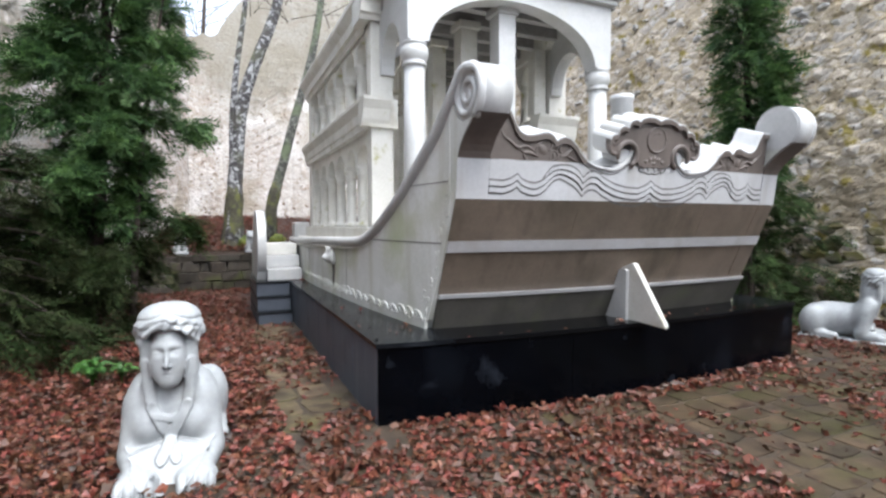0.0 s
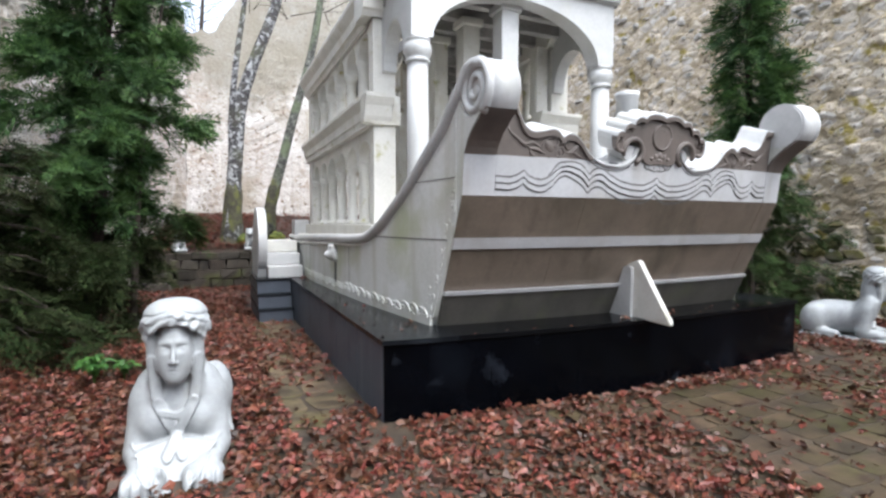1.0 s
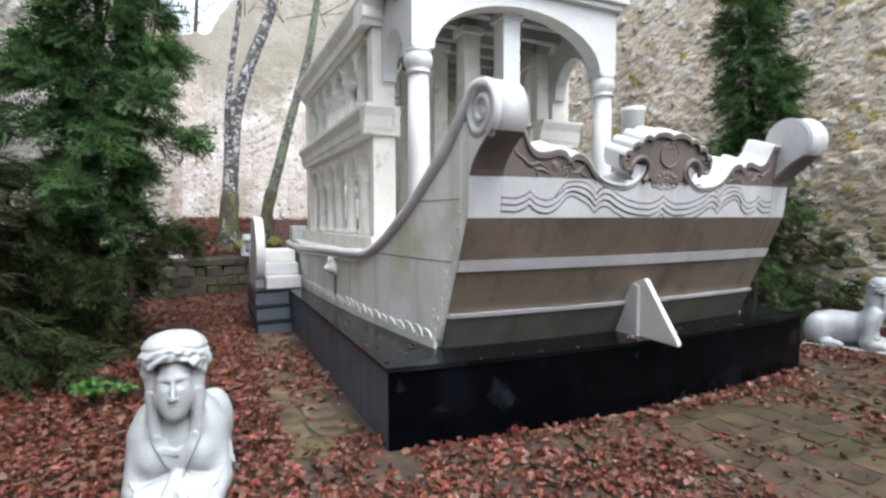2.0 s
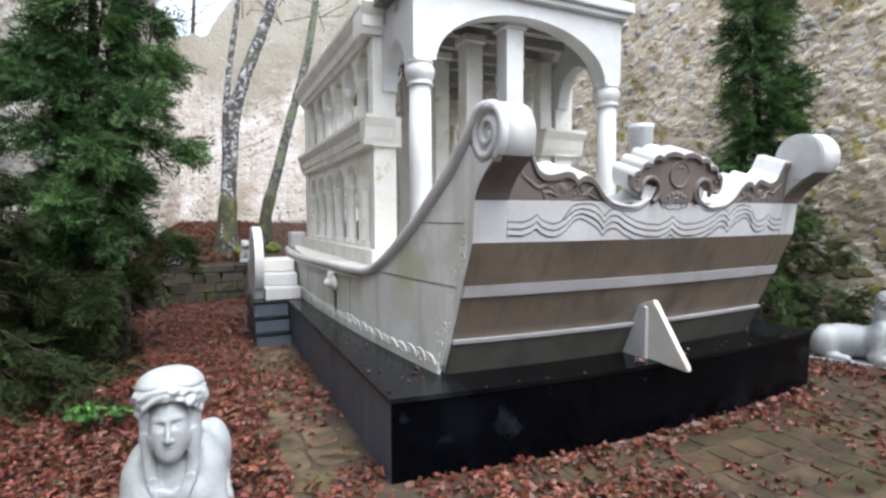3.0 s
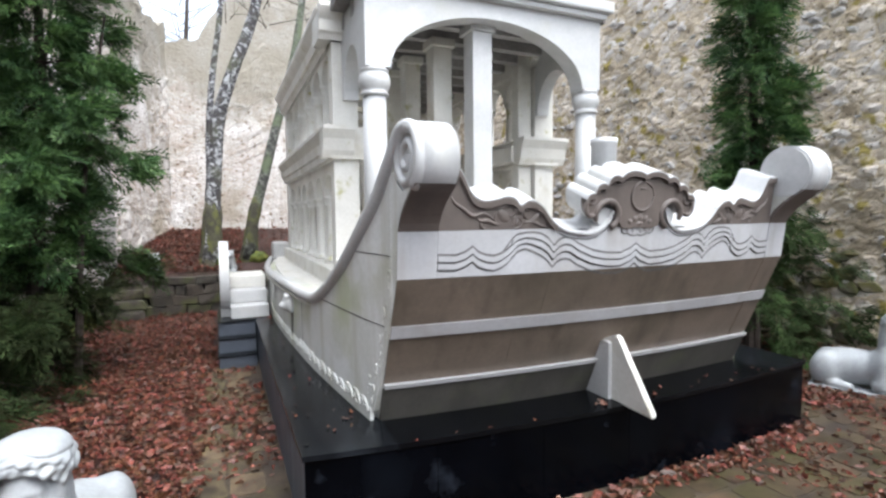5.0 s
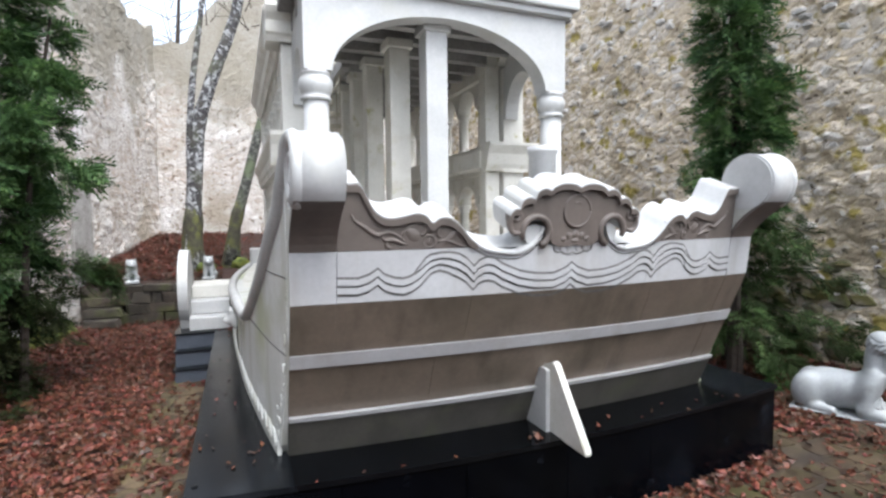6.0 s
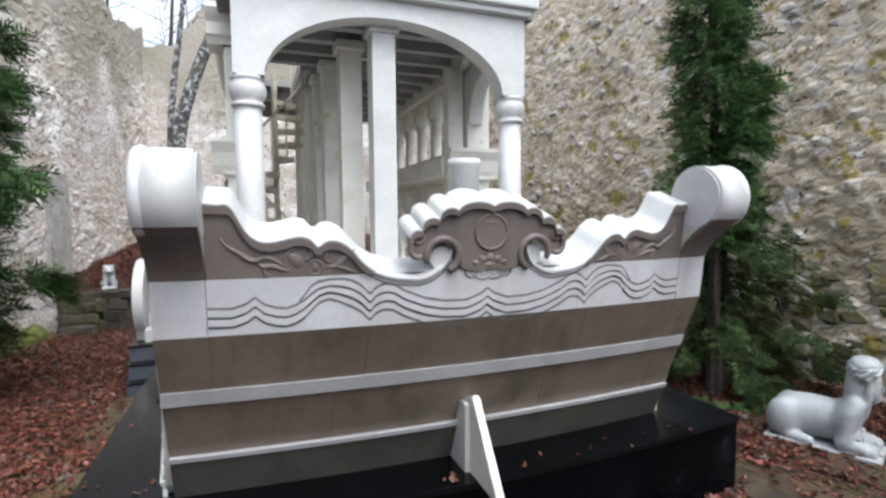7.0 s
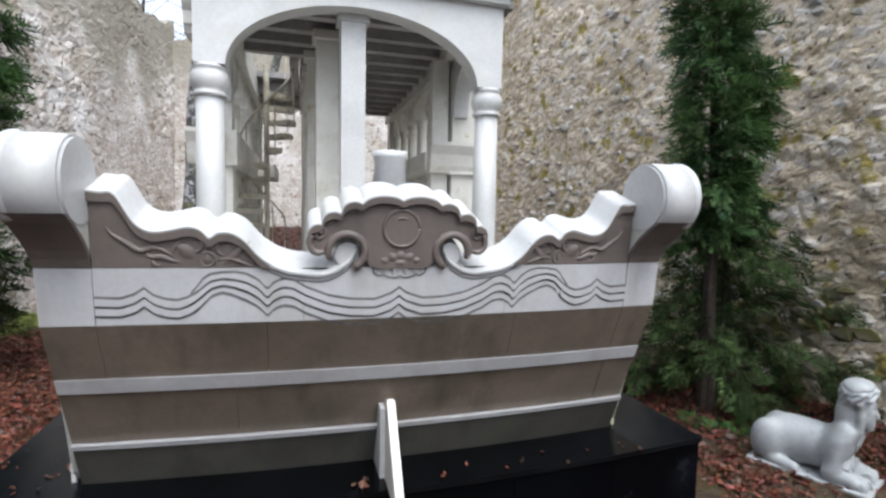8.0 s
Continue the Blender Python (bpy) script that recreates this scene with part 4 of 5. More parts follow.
step_y = (CY1 - 0.25 - (CY0 + 0.20)) / BAYS
for s in (-1, 1):
    for z0, z1, first in ((Z1, Z2 - 0.02, True), (2.62, Z3 - 0.06, False)):
        spring, top = z0 + (z1 - z0) * 0.68, z1
        X = lambda u, d, z: (s * (CX + d), u, z)
        half = step_y / 2 - 0.045
        wall = part("arcade_wall", strip(bmesh.new(), [CY0 + 0.201, CY1 - 0.251], lambda u: top - 0.03, lambda u: top, X, -0.035, -0.225), CREAM, ship, "row of round arches in pale marble")
        for k in range(BAYS):
            y0 = CY0 + 0.20 + step_y * k
            c = y0 + step_y / 2
            us = [y0] + [c - half * math.cos(math.pi * i / 12) for i in range(13)] + [y0 + step_y]
            part("arch", strip(bmesh.new(), us, arch(c, half, spring, half * 0.95), lambda u: top - 0.031, X, -0.04, -0.22), CREAM, wall)
        for k in range(BAYS):
            part("column", shaft(bmesh.new(), s * (CX - 0.12), CY0 + 0.20 + step_y * (k + 1), z0 + (0.0 if first else 0.0), spring, 0.068), CREAM, wall, smooth=True)
            if not first:
                part("parapet", boxed(*sorted((s * (CX - 0.2), s * (CX - 0.1))), CY0 + 0.2 + step_y * k + 0.06, CY0 + 0.2 + step_y * (k + 1) - 0.06, z0, z0 + 0.05, bevel=0.005), CREAM, wall)
        # corner piers
        part("pier", boxed(*sorted((s * (CX - 0.26), s * (CX - 0.01))), CY0 + 0.02, CY0 + 0.20, z0, z1, bevel=0.008), CREAM, ship)
        if s > 0:
            part("pier", boxed(CX - 0.46, CX - 0.29, CY0 + 0.06, CY0 + 0.22, z0, z1, bevel=0.008), CREAM, ship)
        part("pier", boxed(*sorted((s * (CX - 0.26), s * (CX - 0.01))), CY1 - 0.25, CY1, z0, z1, bevel=0.008), CREAM, ship)
    # middle cornice, a stepped and splayed profile along the side and a return at the front
    prof = [(0.0, Z2 - 0.03), (0.03, Z2 - 0.02), (0.03, Z2 + 0.05), (0.05, Z2 + 0.06), (0.055, Z2 + 0.16), (0.085, Z2 + 0.2), (0.115, Z2 + 0.245), (0.115, Z2 + 0.285), (-0.3, Z2 + 0.285), (-0.3, Z2 - 0.03)]
    bm = prism(bmesh.new(), prof, lambda a, d, b: (s * (CX + a), d, b), CY0 - 0.03, CY1 + 0.05)
    part("cornice", bm, CREAM, ship, "moulded cornice between the storeys")
    prof2 = [(-0.0, Z2 - 0.02), (0.03, Z2 + 0.05), (0.05, Z2 + 0.16), (0.10, Z2 + 0.245), (0.10, Z2 + 0.281), (-0.12, Z2 + 0.281), (-0.12, Z2 - 0.02)]
    bm = prism(bmesh.new(), prof2, lambda a, d, b: (s * d, CY0 - 0.02 - a, b), CX - (0.5 if s > 0 else 0.2), CX + 0.11)
    part("cornice_return", bm, CREAM, ship)
    # base course under the columns
    part("base_course", boxed(*sorted((s * (CX - 0.28), s * (CX + 0.06))), CY0 - 0.1, CY1 + 0.05, 1.05, Z1, bevel=0.012), CREAM, ship)
    # eaves
    prof3 = [(-0.3, Z3 - 0.07), (0.0, Z3 - 0.07), (0.02, Z3 - 0.02), (0.05, Z3), (0.06, Z3 + 0.10), (0.10, Z3 + 0.15), (0.13, Z3 + 0.2), (0.13, Z3 + 0.24), (-0.3, Z3 + 0.24)]
    bm = prism(bmesh.new(), prof3, lambda a, d, b: (s * (CX + a), d, b), CY0 - 0.02, CY1 + 0.06)
    part("eave", bm, CREAM, ship, "moulded eaves of the cabin")
    bm = prism(bmesh.new(), [(a, b + 0.0) for a, b in prof3], lambda a, d, b: (s * d, CY0 - 0.01 - a - 0.0, b), CX - 0.34, CX + 0.12)
    part("eave_return", bm, CREAM, ship)
    for k in range(9):
        part("finial", boxed(*sorted((s * (CX + 0.03), s * (CX + 0.10))), CY0 + 0.2 + 0.45 * k, CY0 + 0.27 + 0.45 * k, Z3 + 0.24, Z3 + 0.31, bevel=0.012), MARBLE, ship)

# floor between the storeys round the open middle, ceiling beams, roof
for s in (-1, 1):
    part("gallery_floor", boxed(*sorted((s * 0.78, s * (CX - 0.2))), CY0 + 0.1 if s > 0 else 4.9, CY1 - 0.1, Z2 + 0.02, Z2 + 0.2), CREAM, ship)
roof = part("roof", boxed(-0.45, CX + 0.02, 1.62, CY1, Z3 + 0.16, Z3 + 0.24), CEIL, ship, "flat roof, dark grey underside, cross beams, added opening for light")
# The gap over the stair is added to let daylight into the cabin.
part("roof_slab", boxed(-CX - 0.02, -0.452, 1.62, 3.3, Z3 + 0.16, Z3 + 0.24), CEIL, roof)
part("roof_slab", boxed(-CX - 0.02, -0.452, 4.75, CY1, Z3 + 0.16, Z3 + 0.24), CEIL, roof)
for k in range(12):
    y = 1.95 + 0.38 * k
    part("beam", boxed(-0.45 if 3.2 < y < 4.7 else -CX + 0.1, CX - 0.1, y, y + 0.1, Z3 + 0.02, Z3 + 0.158, bevel=0.006), BEAM, roof)
part("trimmer", boxed(-0.56, -0.46, 3.33, 4.72, Z3 + 0.02, Z3 + 0.158, bevel=0.006), BEAM, roof)

# portico: two banded columns, the wide front arch, narrow side arches
QX, QY, QZ = 1.10, 1.65, 2.97
front = bmesh.new()
half, spring, rise = QX - 0.12, QZ - 0.02, 0.53
us = [-QX - 0.1, -half] + [-half * math.cos(math.pi * i / 36) for i in range(1, 36)] + [half, QX + 0.1]
low_edge = lambda u: QZ if abs(u) >= half else arch(0, half, QZ, rise)(u)
strip(front, us, low_edge, lambda u: Z3 + 0.14, lambda u, d, z: (u, QY - 0.09 + d, z), 0, 0.18)
front = part("front_arch", front, MARBLE, ship, "wide white marble arch over the stern deck")
bm = strip(bmesh.new(), [-half * math.cos(math.pi * i / 36) for i in range(37)], lambda u: low_edge(u) - 0.008, lambda u: low_edge(u) + 0.03, lambda u, d, z: (u, QY - 0.097 + d, z), 0, 0.19)
part("arch_moulding", bm, MARBLE, front)
part("cornice", boxed(-QX - 0.13, QX + 0.13, QY - 0.16, QY + 0.1, Z3 + 0.14, Z3 + 0.19, bevel=0.008), MARBLE, front)
part("cornice", boxed(-QX - 0.18, QX + 0.18, QY - 0.21, QY + 0.1, Z3 + 0.192, Z3 + 0.30, bevel=0.02), MARBLE, front)
for s in (-1, 1):
    sc = bmesh.new()
    h2 = (CY0 - QY - 0.1) / 2 - 0.04
    c2 = (CY0 + QY + 0.12) / 2
    us = [QY + 0.09, c2 - h2] + [c2 - h2 * math.cos(math.pi * i / 16) for i in range(1, 16)] + [c2 + h2, CY0 + 0.02]
    lo = lambda u: QZ - 0.1 if abs(u - c2) >= h2 else arch(c2, h2, QZ - 0.1, 0.42)(u)
    strip(sc, us, lo, lambda u: Z3 + 0.14, lambda u, d, z: (s * (QX + 0.06 + d), u, z), 0.03, -0.12)
    part("side_arch", sc, MARBLE, ship)
    col = part("column", lathe(bmesh.new(), [(0.13, 0), (0.13, 0.05), (0.115, 0.07), (0.108, 0.1), (0.104, 0.9), (0.098, 1.692)], 28, s * QX, QY, 1.05), MARBLE, ship, "round white marble column with a ringed bulb capital", smooth=True)
    part("capital", lathe(bmesh.new(), [(0.098, 0), (0.118, 0.004), (0.122, 0.02), (0.112, 0.032), (0.102, 0.04), (0.118, 0.06), (0.133, 0.10), (0.136, 0.13), (0.130, 0.165), (0.112, 0.195), (0.118, 0.20), (0.122, 0.215), (0.112, 0.228), (0.1, 0.232)], 28, s * QX, QY, 2.739), MARBLE, col, smooth=True)

# inner piers
for x, y, w, m_ in ((-0.03, 1.83, 0.10, MARBLE), (-0.21, 2.35, 0.10, CREAM), (-0.29, 3.0, 0.09, CREAM), (-0.31, 3.6, 0.09, CREAM), (-0.32, 4.2, 0.09, CREAM), (-0.33, 4.8, 0.09, CREAM), (-0.33, 5.4, 0.09, CREAM), (-0.33, 6.0, 0.09, CREAM)):
    p = part("pillar", boxed(x - w, x + w, y - w, y + w, 1.05, Z3 + 0.02, bevel=0.006), m_, ship, "square marble pillar")
    part("pillar_capital", boxed(x - w - 0.03, x + w + 0.03, y - w - 0.03, y + w + 0.03, Z3 - 0.06, Z3 + 0.021, bevel=0.01), m_, p)
part("bollard", lathe(bmesh.new(), [(0.09, 0), (0.09, 0.05), (0.083, 0.07), (0.082, 1.13), (0.09, 1.14), (0.09, 1.175)], 24, 0.0, 0.10, 1.05), MARBLE, ship, "short round marble post on the deck", smooth=True)

# spiral stair in the cabin
stair = thing("spiral_stair", "narrow weathered spiral stair inside the marble cabin", "stairs", at=(-0.82, 3.75, 1.05))
part("pole", lathe(bmesh.new(), [(0.03, 0), (0.03, 2.5)], 12), IRON, stair)
for k in range(13):
    a = 0.9 + 0.52 * k
    bm = bmesh.new()
    z = 0.17 * (k + 1)
    vs = [(0.02 * math.cos(a - 1.2), 0.02 * math.sin(a - 1.2)), (0.33 * math.cos(a - 0.25), 0.33 * math.sin(a - 0.25)), (0.33 * math.cos(a + 0.25), 0.33 * math.sin(a + 0.25)), (0.02 * math.cos(a + 1.2), 0.02 * math.sin(a + 1.2))]
    prism(bm, vs, lambda p, d, q: (p, q, d), z - 0.045, z + 0.012)
    part("tread", bm, IRON, stair)
    part("baluster", tube(bmesh.new(), [(0.31 * math.cos(a), 0.31 * math.sin(a), z), (0.31 * math.cos(a), 0.31 * math.sin(a), z + 0.6)], [0.008, 0.008], 6), IRON, stair)
bm = tube(bmesh.new(), [(0.31 * math.cos(0.9 + 0.26 * k), 0.31 * math.sin(0.9 + 0.26 * k), 0.77 + 0.085 * k) for k in range(25)], [0.013] * 25, 6)
part("handrail", bm, IRON, stair, smooth=True)

# lion mask on the hull side
def mask_field(X, Y, Z):
    d = blob(X, Y, Z, (0, 0, 0), (0.06, 0.075, 0.085))
    d = melt(d, blob(X, Y, Z, (-0.05, 0, -0.02), (0.045, 0.04, 0.035)))
    for s in (-1, 1):
        d = melt(d, blob(X, Y, Z, (-0.02, 0.05 * s, 0.07), (0.025, 0.02, 0.025)), 0.02)
        d = carve(d, blob(X, Y, Z, (-0.062, 0.025 * s, 0.02), (0.015, 0.013, 0.01)), 0.01)
        d = melt(d, blob(X, Y, Z, (0.01, 0.07 * s, -0.03), (0.03, 0.03, 0.06)), 0.02)
    return carve(d, blob(X, Y, Z, (-0.085, 0, -0.045), (0.03, 0.022, 0.009)), 0.01)


mask = new("lion_mask", sculpt("lion_mask", mask_field, (-0.12, -0.12, -0.13), (0.09, 0.12, 0.13), 0.009, MARBLE))
mask.parent = ship
mask.matrix_basis = pose(-FLARE(2.36) - 0.04, 2.36, 0.93)
mask["label"] = "small carved lion mask spout"
bm = strip(bmesh.new(), [0, 1], lambda u: PZ + 0.09, lambda u: 0.86, lambda u, d, z: (-FLARE(2.36) + d, 2.32 + 0.08 * u, z), -0.0175, -0.013)
part("water_stain", bm, GREYM, ship, "dark run-off stain under the spout")

# ---- stairs beside the plinth ----
steps = thing("granite_steps", "three black granite courses of steps beside the plinth", "steps")
# Risers and treads use the granite tones that include sky sheen.
for k in range(3):
    part("step", boxed(-2.40, -PW - 0.016, 3.62 + 0.11 * k, 5.1, 0.176 * k - (0.1 if k == 0 else 0), 0.176 * (k + 1) - 0.022, bevel=0.005), SHEEN_FACE, steps)
    part("nosing", boxed(-2.415, -PW - 0.016, 3.605 + 0.11 * k, 5.09, 0.176 * (k + 1) - 0.02, 0.176 * (k + 1), bevel=0.004), SHEEN_TOP, steps)
white = thing("marble_steps", "white marble steps with a rounded side panel climbing to the deck", "steps")
for k in range(3):
    part("step", boxed(-2.26, -1.83, 3.90 + 0.24 * k, 5.0, 0.533 + 0.155 * k, 0.533 + 0.155 * (k + 1) - 0.004, bevel=0.012), (MARBLE, MARBLE, CREAM)[k], white)
disc = [(4.36 - 0.46 * math.cos(a), 0.985 + 0.46 * math.sin(a)) for a in [math.pi * (-0.27 + 1.27 * k / 48) for k in range(49)]]
part("side_panel", prism(bmesh.new(), disc + [(5.08, 0.985), (5.08, 0.532), (4.1, 0.532)], lambda a, d, b: (d, a, b), -2.37, -2.264), MARBLE, white, "rounded white marble balustrade panel")

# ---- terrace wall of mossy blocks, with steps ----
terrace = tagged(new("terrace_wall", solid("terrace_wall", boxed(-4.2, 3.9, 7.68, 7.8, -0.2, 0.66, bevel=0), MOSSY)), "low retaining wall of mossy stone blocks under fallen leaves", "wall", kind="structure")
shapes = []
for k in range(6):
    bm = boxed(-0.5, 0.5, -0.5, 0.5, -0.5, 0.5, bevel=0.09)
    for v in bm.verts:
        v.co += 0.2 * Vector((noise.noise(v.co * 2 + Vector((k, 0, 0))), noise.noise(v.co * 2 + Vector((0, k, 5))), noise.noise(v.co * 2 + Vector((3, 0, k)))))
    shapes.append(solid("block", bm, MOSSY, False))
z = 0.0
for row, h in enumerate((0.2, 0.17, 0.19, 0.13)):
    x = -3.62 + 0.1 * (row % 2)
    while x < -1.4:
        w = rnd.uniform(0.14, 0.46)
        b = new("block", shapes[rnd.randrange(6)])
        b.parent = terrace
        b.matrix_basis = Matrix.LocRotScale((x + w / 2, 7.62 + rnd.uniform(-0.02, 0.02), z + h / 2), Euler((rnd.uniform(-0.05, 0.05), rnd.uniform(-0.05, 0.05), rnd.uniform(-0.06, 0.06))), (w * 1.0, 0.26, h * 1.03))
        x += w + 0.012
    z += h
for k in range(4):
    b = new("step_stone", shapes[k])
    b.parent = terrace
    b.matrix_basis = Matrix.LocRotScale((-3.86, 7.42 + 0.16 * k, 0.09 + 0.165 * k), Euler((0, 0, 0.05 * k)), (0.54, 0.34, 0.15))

# ---- statues ----
def sphinx_field(X, Y, Z):
    """A lying sphinx that looks along -y, with a large head in a waved hair roll."""
    A = np.abs(X)
    d = blob(X, Y, Z, (0, 0.48, 0.24), (0.19, 0.36, 0.21))
    d = melt(d, blob(A, Y, Z, (0.15, 0.70, 0.20), (0.115, 0.18, 0.20)), 0.06)  # haunches
    d = melt(d, blob(X, Y, Z, (0, 0.20, 0.31), (0.20, 0.16, 0.25)), 0.06)  # chest
    d = melt(d, blob(A, Y, Z, (0.128, 0.17, 0.36), (0.100, 0.12, 0.17)), 0.05)  # shoulders
    d = melt(d, rod(A, Y, Z, (0.165, 0.15, 0.36), (0.190, 0.09, 0.14), 0.070, 0.072), 0.05)  # upper legs
    d = melt(d, rod(A, Y, Z, (0.175, 0.10, 0.10), (0.145, -0.12, 0.07), 0.075, 0.058), 0.04)  # forelegs
    d = melt(d, blob(A, Y, Z, (0.112, 0.075, 0.275), (0.075, 0.06, 0.085)), 0.03)  # bust
    front = np.maximum(0.965 * (0.02 - Y) - 0.26 * (0.24 - Z) * 2.6, Y - 0.15)
    cloth = np.maximum(np.maximum(front, A - 0.025 - 1.0 * np.clip(Z - 0.0, 0, 0.19)), np.maximum(Z - 0.215 + 0.25 * A, -Z))
    d = melt(d, cloth, 0.008)
    d = melt(d, blob(A, Y, Z, (0.137, -0.125, 0.066), (0.100, 0.085, 0.062)), 0.02)  # paws
    for k in range(4):
        d = melt(d, blob(A, Y, Z, (0.068 + 0.046 * k, -0.185 + 0.006 * abs(k - 1.5), 0.052), (0.0250, 0.050, 0.056)), 0.003)
    d = melt(d, rod(A, Y, Z, (0.19, 0.62, 0.06), (0.225, 0.40, 0.05), 0.065, 0.05), 0.03)  # hind feet
    d = melt(d, rod(X, Y, Z, (0, 0.16, 0.38), (0, 0.12, 0.56), 0.070, 0.070), 0.035)  # neck
    f = blob(X, Y, Z, (0, 0.10, 0.670), (0.090, 0.134, 0.172))  # head
    f = melt(f, blob(X, Y, Z, (0, 0.018, 0.515), (0.036, 0.038, 0.034)), 0.07)  # chin
    f = melt(f, blob(A, Y, Z, (0.040, 0.022, 0.605), (0.040, 0.040, 0.070)), 0.05)  # cheeks
    f = carve(f, blob(A, Y, Z, (0.040, -0.044, 0.668), (0.026, 0.022, 0.014)), 0.02)  # eye hollows
    f = melt(f, blob(A, Y, Z, (0.041, -0.010, 0.662), (0.020, 0.012, 0.009)), 0.006)  # lids
    f = melt(f, rod(A, Y, Z, (0.016, -0.024, 0.694), (0.066, 0.002, 0.690), 0.004, 0.003), 0.02)  # brows
    f = melt(f, rod(X, Y, Z, (0, -0.024, 0.690), (0, -0.057, 0.604), 0.007, 0.0125), 0.012)  # nose
    f = melt(f, blob(A, Y, Z, (0.014, -0.034, 0.596), (0.009, 0.014, 0.009)), 0.006)
    f = melt(f, blob(X, Y, Z, (0, -0.022, 0.564), (0.027, 0.014, 0.008)), 0.004)  # lips
    f = melt(f, blob(X, Y, Z, (0, -0.019, 0.548), (0.022, 0.014, 0.008)), 0.004)
    f = carve(f, blob(X, Y, Z, (0, -0.038, 0.556), (0.026, 0.012, 0.003)), 0.003)
    d = melt(d, f, 0.012)
    # hair: one smooth dome over a thick overhanging roll of waves that drops to the ears
    ang = np.arctan2(X, 0.11 - Y)
    q = np.sqrt((X / 0.163) ** 2 + ((Y - 0.118) / 0.163) ** 2)
    dome = (np.power(np.power(q, 2.5) + np.power(np.abs(Z - 0.775) / 0.122, 2.5), 0.4) - 1) * 0.13
    split = 0.856 - 0.30 * A + 0.004 * np.sin(ang * 5 + 1)
    below = np.clip((split - Z) * 45, 0, 1)
    groove = np.exp(-(((Z - split) / 0.006) ** 2))
    second = np.exp(-(((Z - split + 0.038 + 0.01 * np.sin(ang * 6)) / 0.006) ** 2))
    dome = dome - 0.004 * below + 0.006 * groove + 0.005 * second + 0.0055 * below * np.sin(ang * 5.5 + 1.6 * np.sin(62 * (Z - split))) + 0.004 * below * np.sin(ang * 15 - 90 * Z)
    lower = 0.770 - 0.55 * A * A / 0.25 - 0.55 * np.clip(A - 0.07, 0, 1) + 0.006 * np.abs(np.sin(ang * 5.2))
    lower = np.where(Y > 0.12, lower - 0.3, lower)
    dome = carve(dome, (Z - lower), 0.02)
    d = melt(d, dome, 0.004)
    d = melt(d, np.maximum(blob(X, Y, Z, (0, 0.18, 0.57), (0.132, 0.125, 0.27)), -(Y - 0.10)), 0.025)  # hair behind the neck
    strand = rod(A, Y, Z, (0.112, 0.066, 0.70), (0.100, 0.070, 0.42), 0.030, 0.030)
    d = melt(d, strand, 0.03)
    # shawl: flat bands from the hair down the breast, crossing, lying close on the body
    skin = d

    def band(x0, z0, x1, z1, w, lift):
        ux, uz = x1 - x0, z1 - z0
        t = np.clip(((X - x0) * ux + (Z - z0) * uz) / (ux * ux + uz * uz), 0, 1)
        q = np.hypot(X - x0 - t * ux, Z - z0 - t * uz) - w
        return np.maximum(np.maximum(skin - lift, q), Y - 0.14)

    for s in (-1, 1):
        d = melt(d, band(0.112 * s, 0.60, 0.085 * s, 0.38, 0.028, 0.005), 0.002)
        d = melt(d, band(0.085 * s, 0.38, -0.035 * s, 0.145, 0.027, 0.012 + 0.005 * (s > 0)), 0.002)
        d = melt(d, band(0.066 * s, 0.335, 0.0, 0.31, 0.016, 0.017), 0.002)
    hem = np.abs(A - 0.022 - 1.0 * np.clip(Z, 0, 0.19)) - 0.006
    d = melt(d, np.maximum(np.maximum(skin - 0.006, hem), np.maximum(Z - 0.20, Y - 0.1)), 0.002)
    slab = np.maximum(np.maximum(A - 0.27, np.abs(Y - 0.30) - 0.57), np.abs(Z - 0.0) - 0.03)
    return melt(d, slab, 0.01)


me = sculpt("sphinx_statue", sphinx_field, (-0.34, -0.30, -0.06), (0.34, 0.93, 0.93), 0.0062, STATUE)
sphinx = tagged(new("sphinx_statue", me), "white cast-stone sphinx lying in fallen leaves, facing the court", "statue", "sphinx statues")
sphinx.matrix_basis = Matrix.LocRotScale((-3.085, -0.14, -0.02), Euler((0, 0, -0.05)), (0.93, 1.0, 0.98))
# its twin by the paving holds the head further forward over the paws
forward = lambda X, Y, Z: sphinx_field(X, Y + 0.17 * np.clip((Z - 0.12) / 0.35, 0, 1) * np.clip((0.55 - Y) / 0.3, 0, 1), Z)
me = sculpt("sphinx_statue", forward, (-0.34, -0.36, -0.06), (0.34, 0.93, 0.93), 0.0078, STATUE)
other = tagged(new("sphinx_statue", me), "white cast-stone sphinx on a thin slab beside the paving", "statue", "sphinx statues")
other.matrix_basis = Matrix.LocRotScale((3.365, 0.066, 0.02), Euler((0, 0, radians(23))), (0.78, 0.68, 0.86))


def lion_field(X, Y, Z):
    d = blob(X, Y, Z, (0, 0.14, 0.16), (0.11, 0.15, 0.16))
    d = melt(d, blob(X, Y, Z, (0, 0.02, 0.24), (0.11, 0.10, 0.17)), 0.04)
    d = melt(d, blob(X, Y, Z, (0, -0.03, 0.36), (0.105, 0.09, 0.11)) + 0.008 * np.sin(X * 90) * np.sin(Z * 80), 0.03)
    d = melt(d, blob(X, Y, Z, (0, -0.11, 0.345), (0.05, 0.05, 0.045)), 0.02)
    A = np.abs(X)
    d = carve(d, blob(A, Y, Z, (0.04, -0.125, 0.385), (0.018, 0.02, 0.014)), 0.01)
    d = melt(d, blob(A, Y, Z, (0.075, -0.02, 0.455), (0.025, 0.02, 0.025)), 0.01)
    d = melt(d, rod(A, Y, Z, (0.065, -0.03, 0.26), (0.065, -0.06, 0.04), 0.04, 0.038), 0.02)
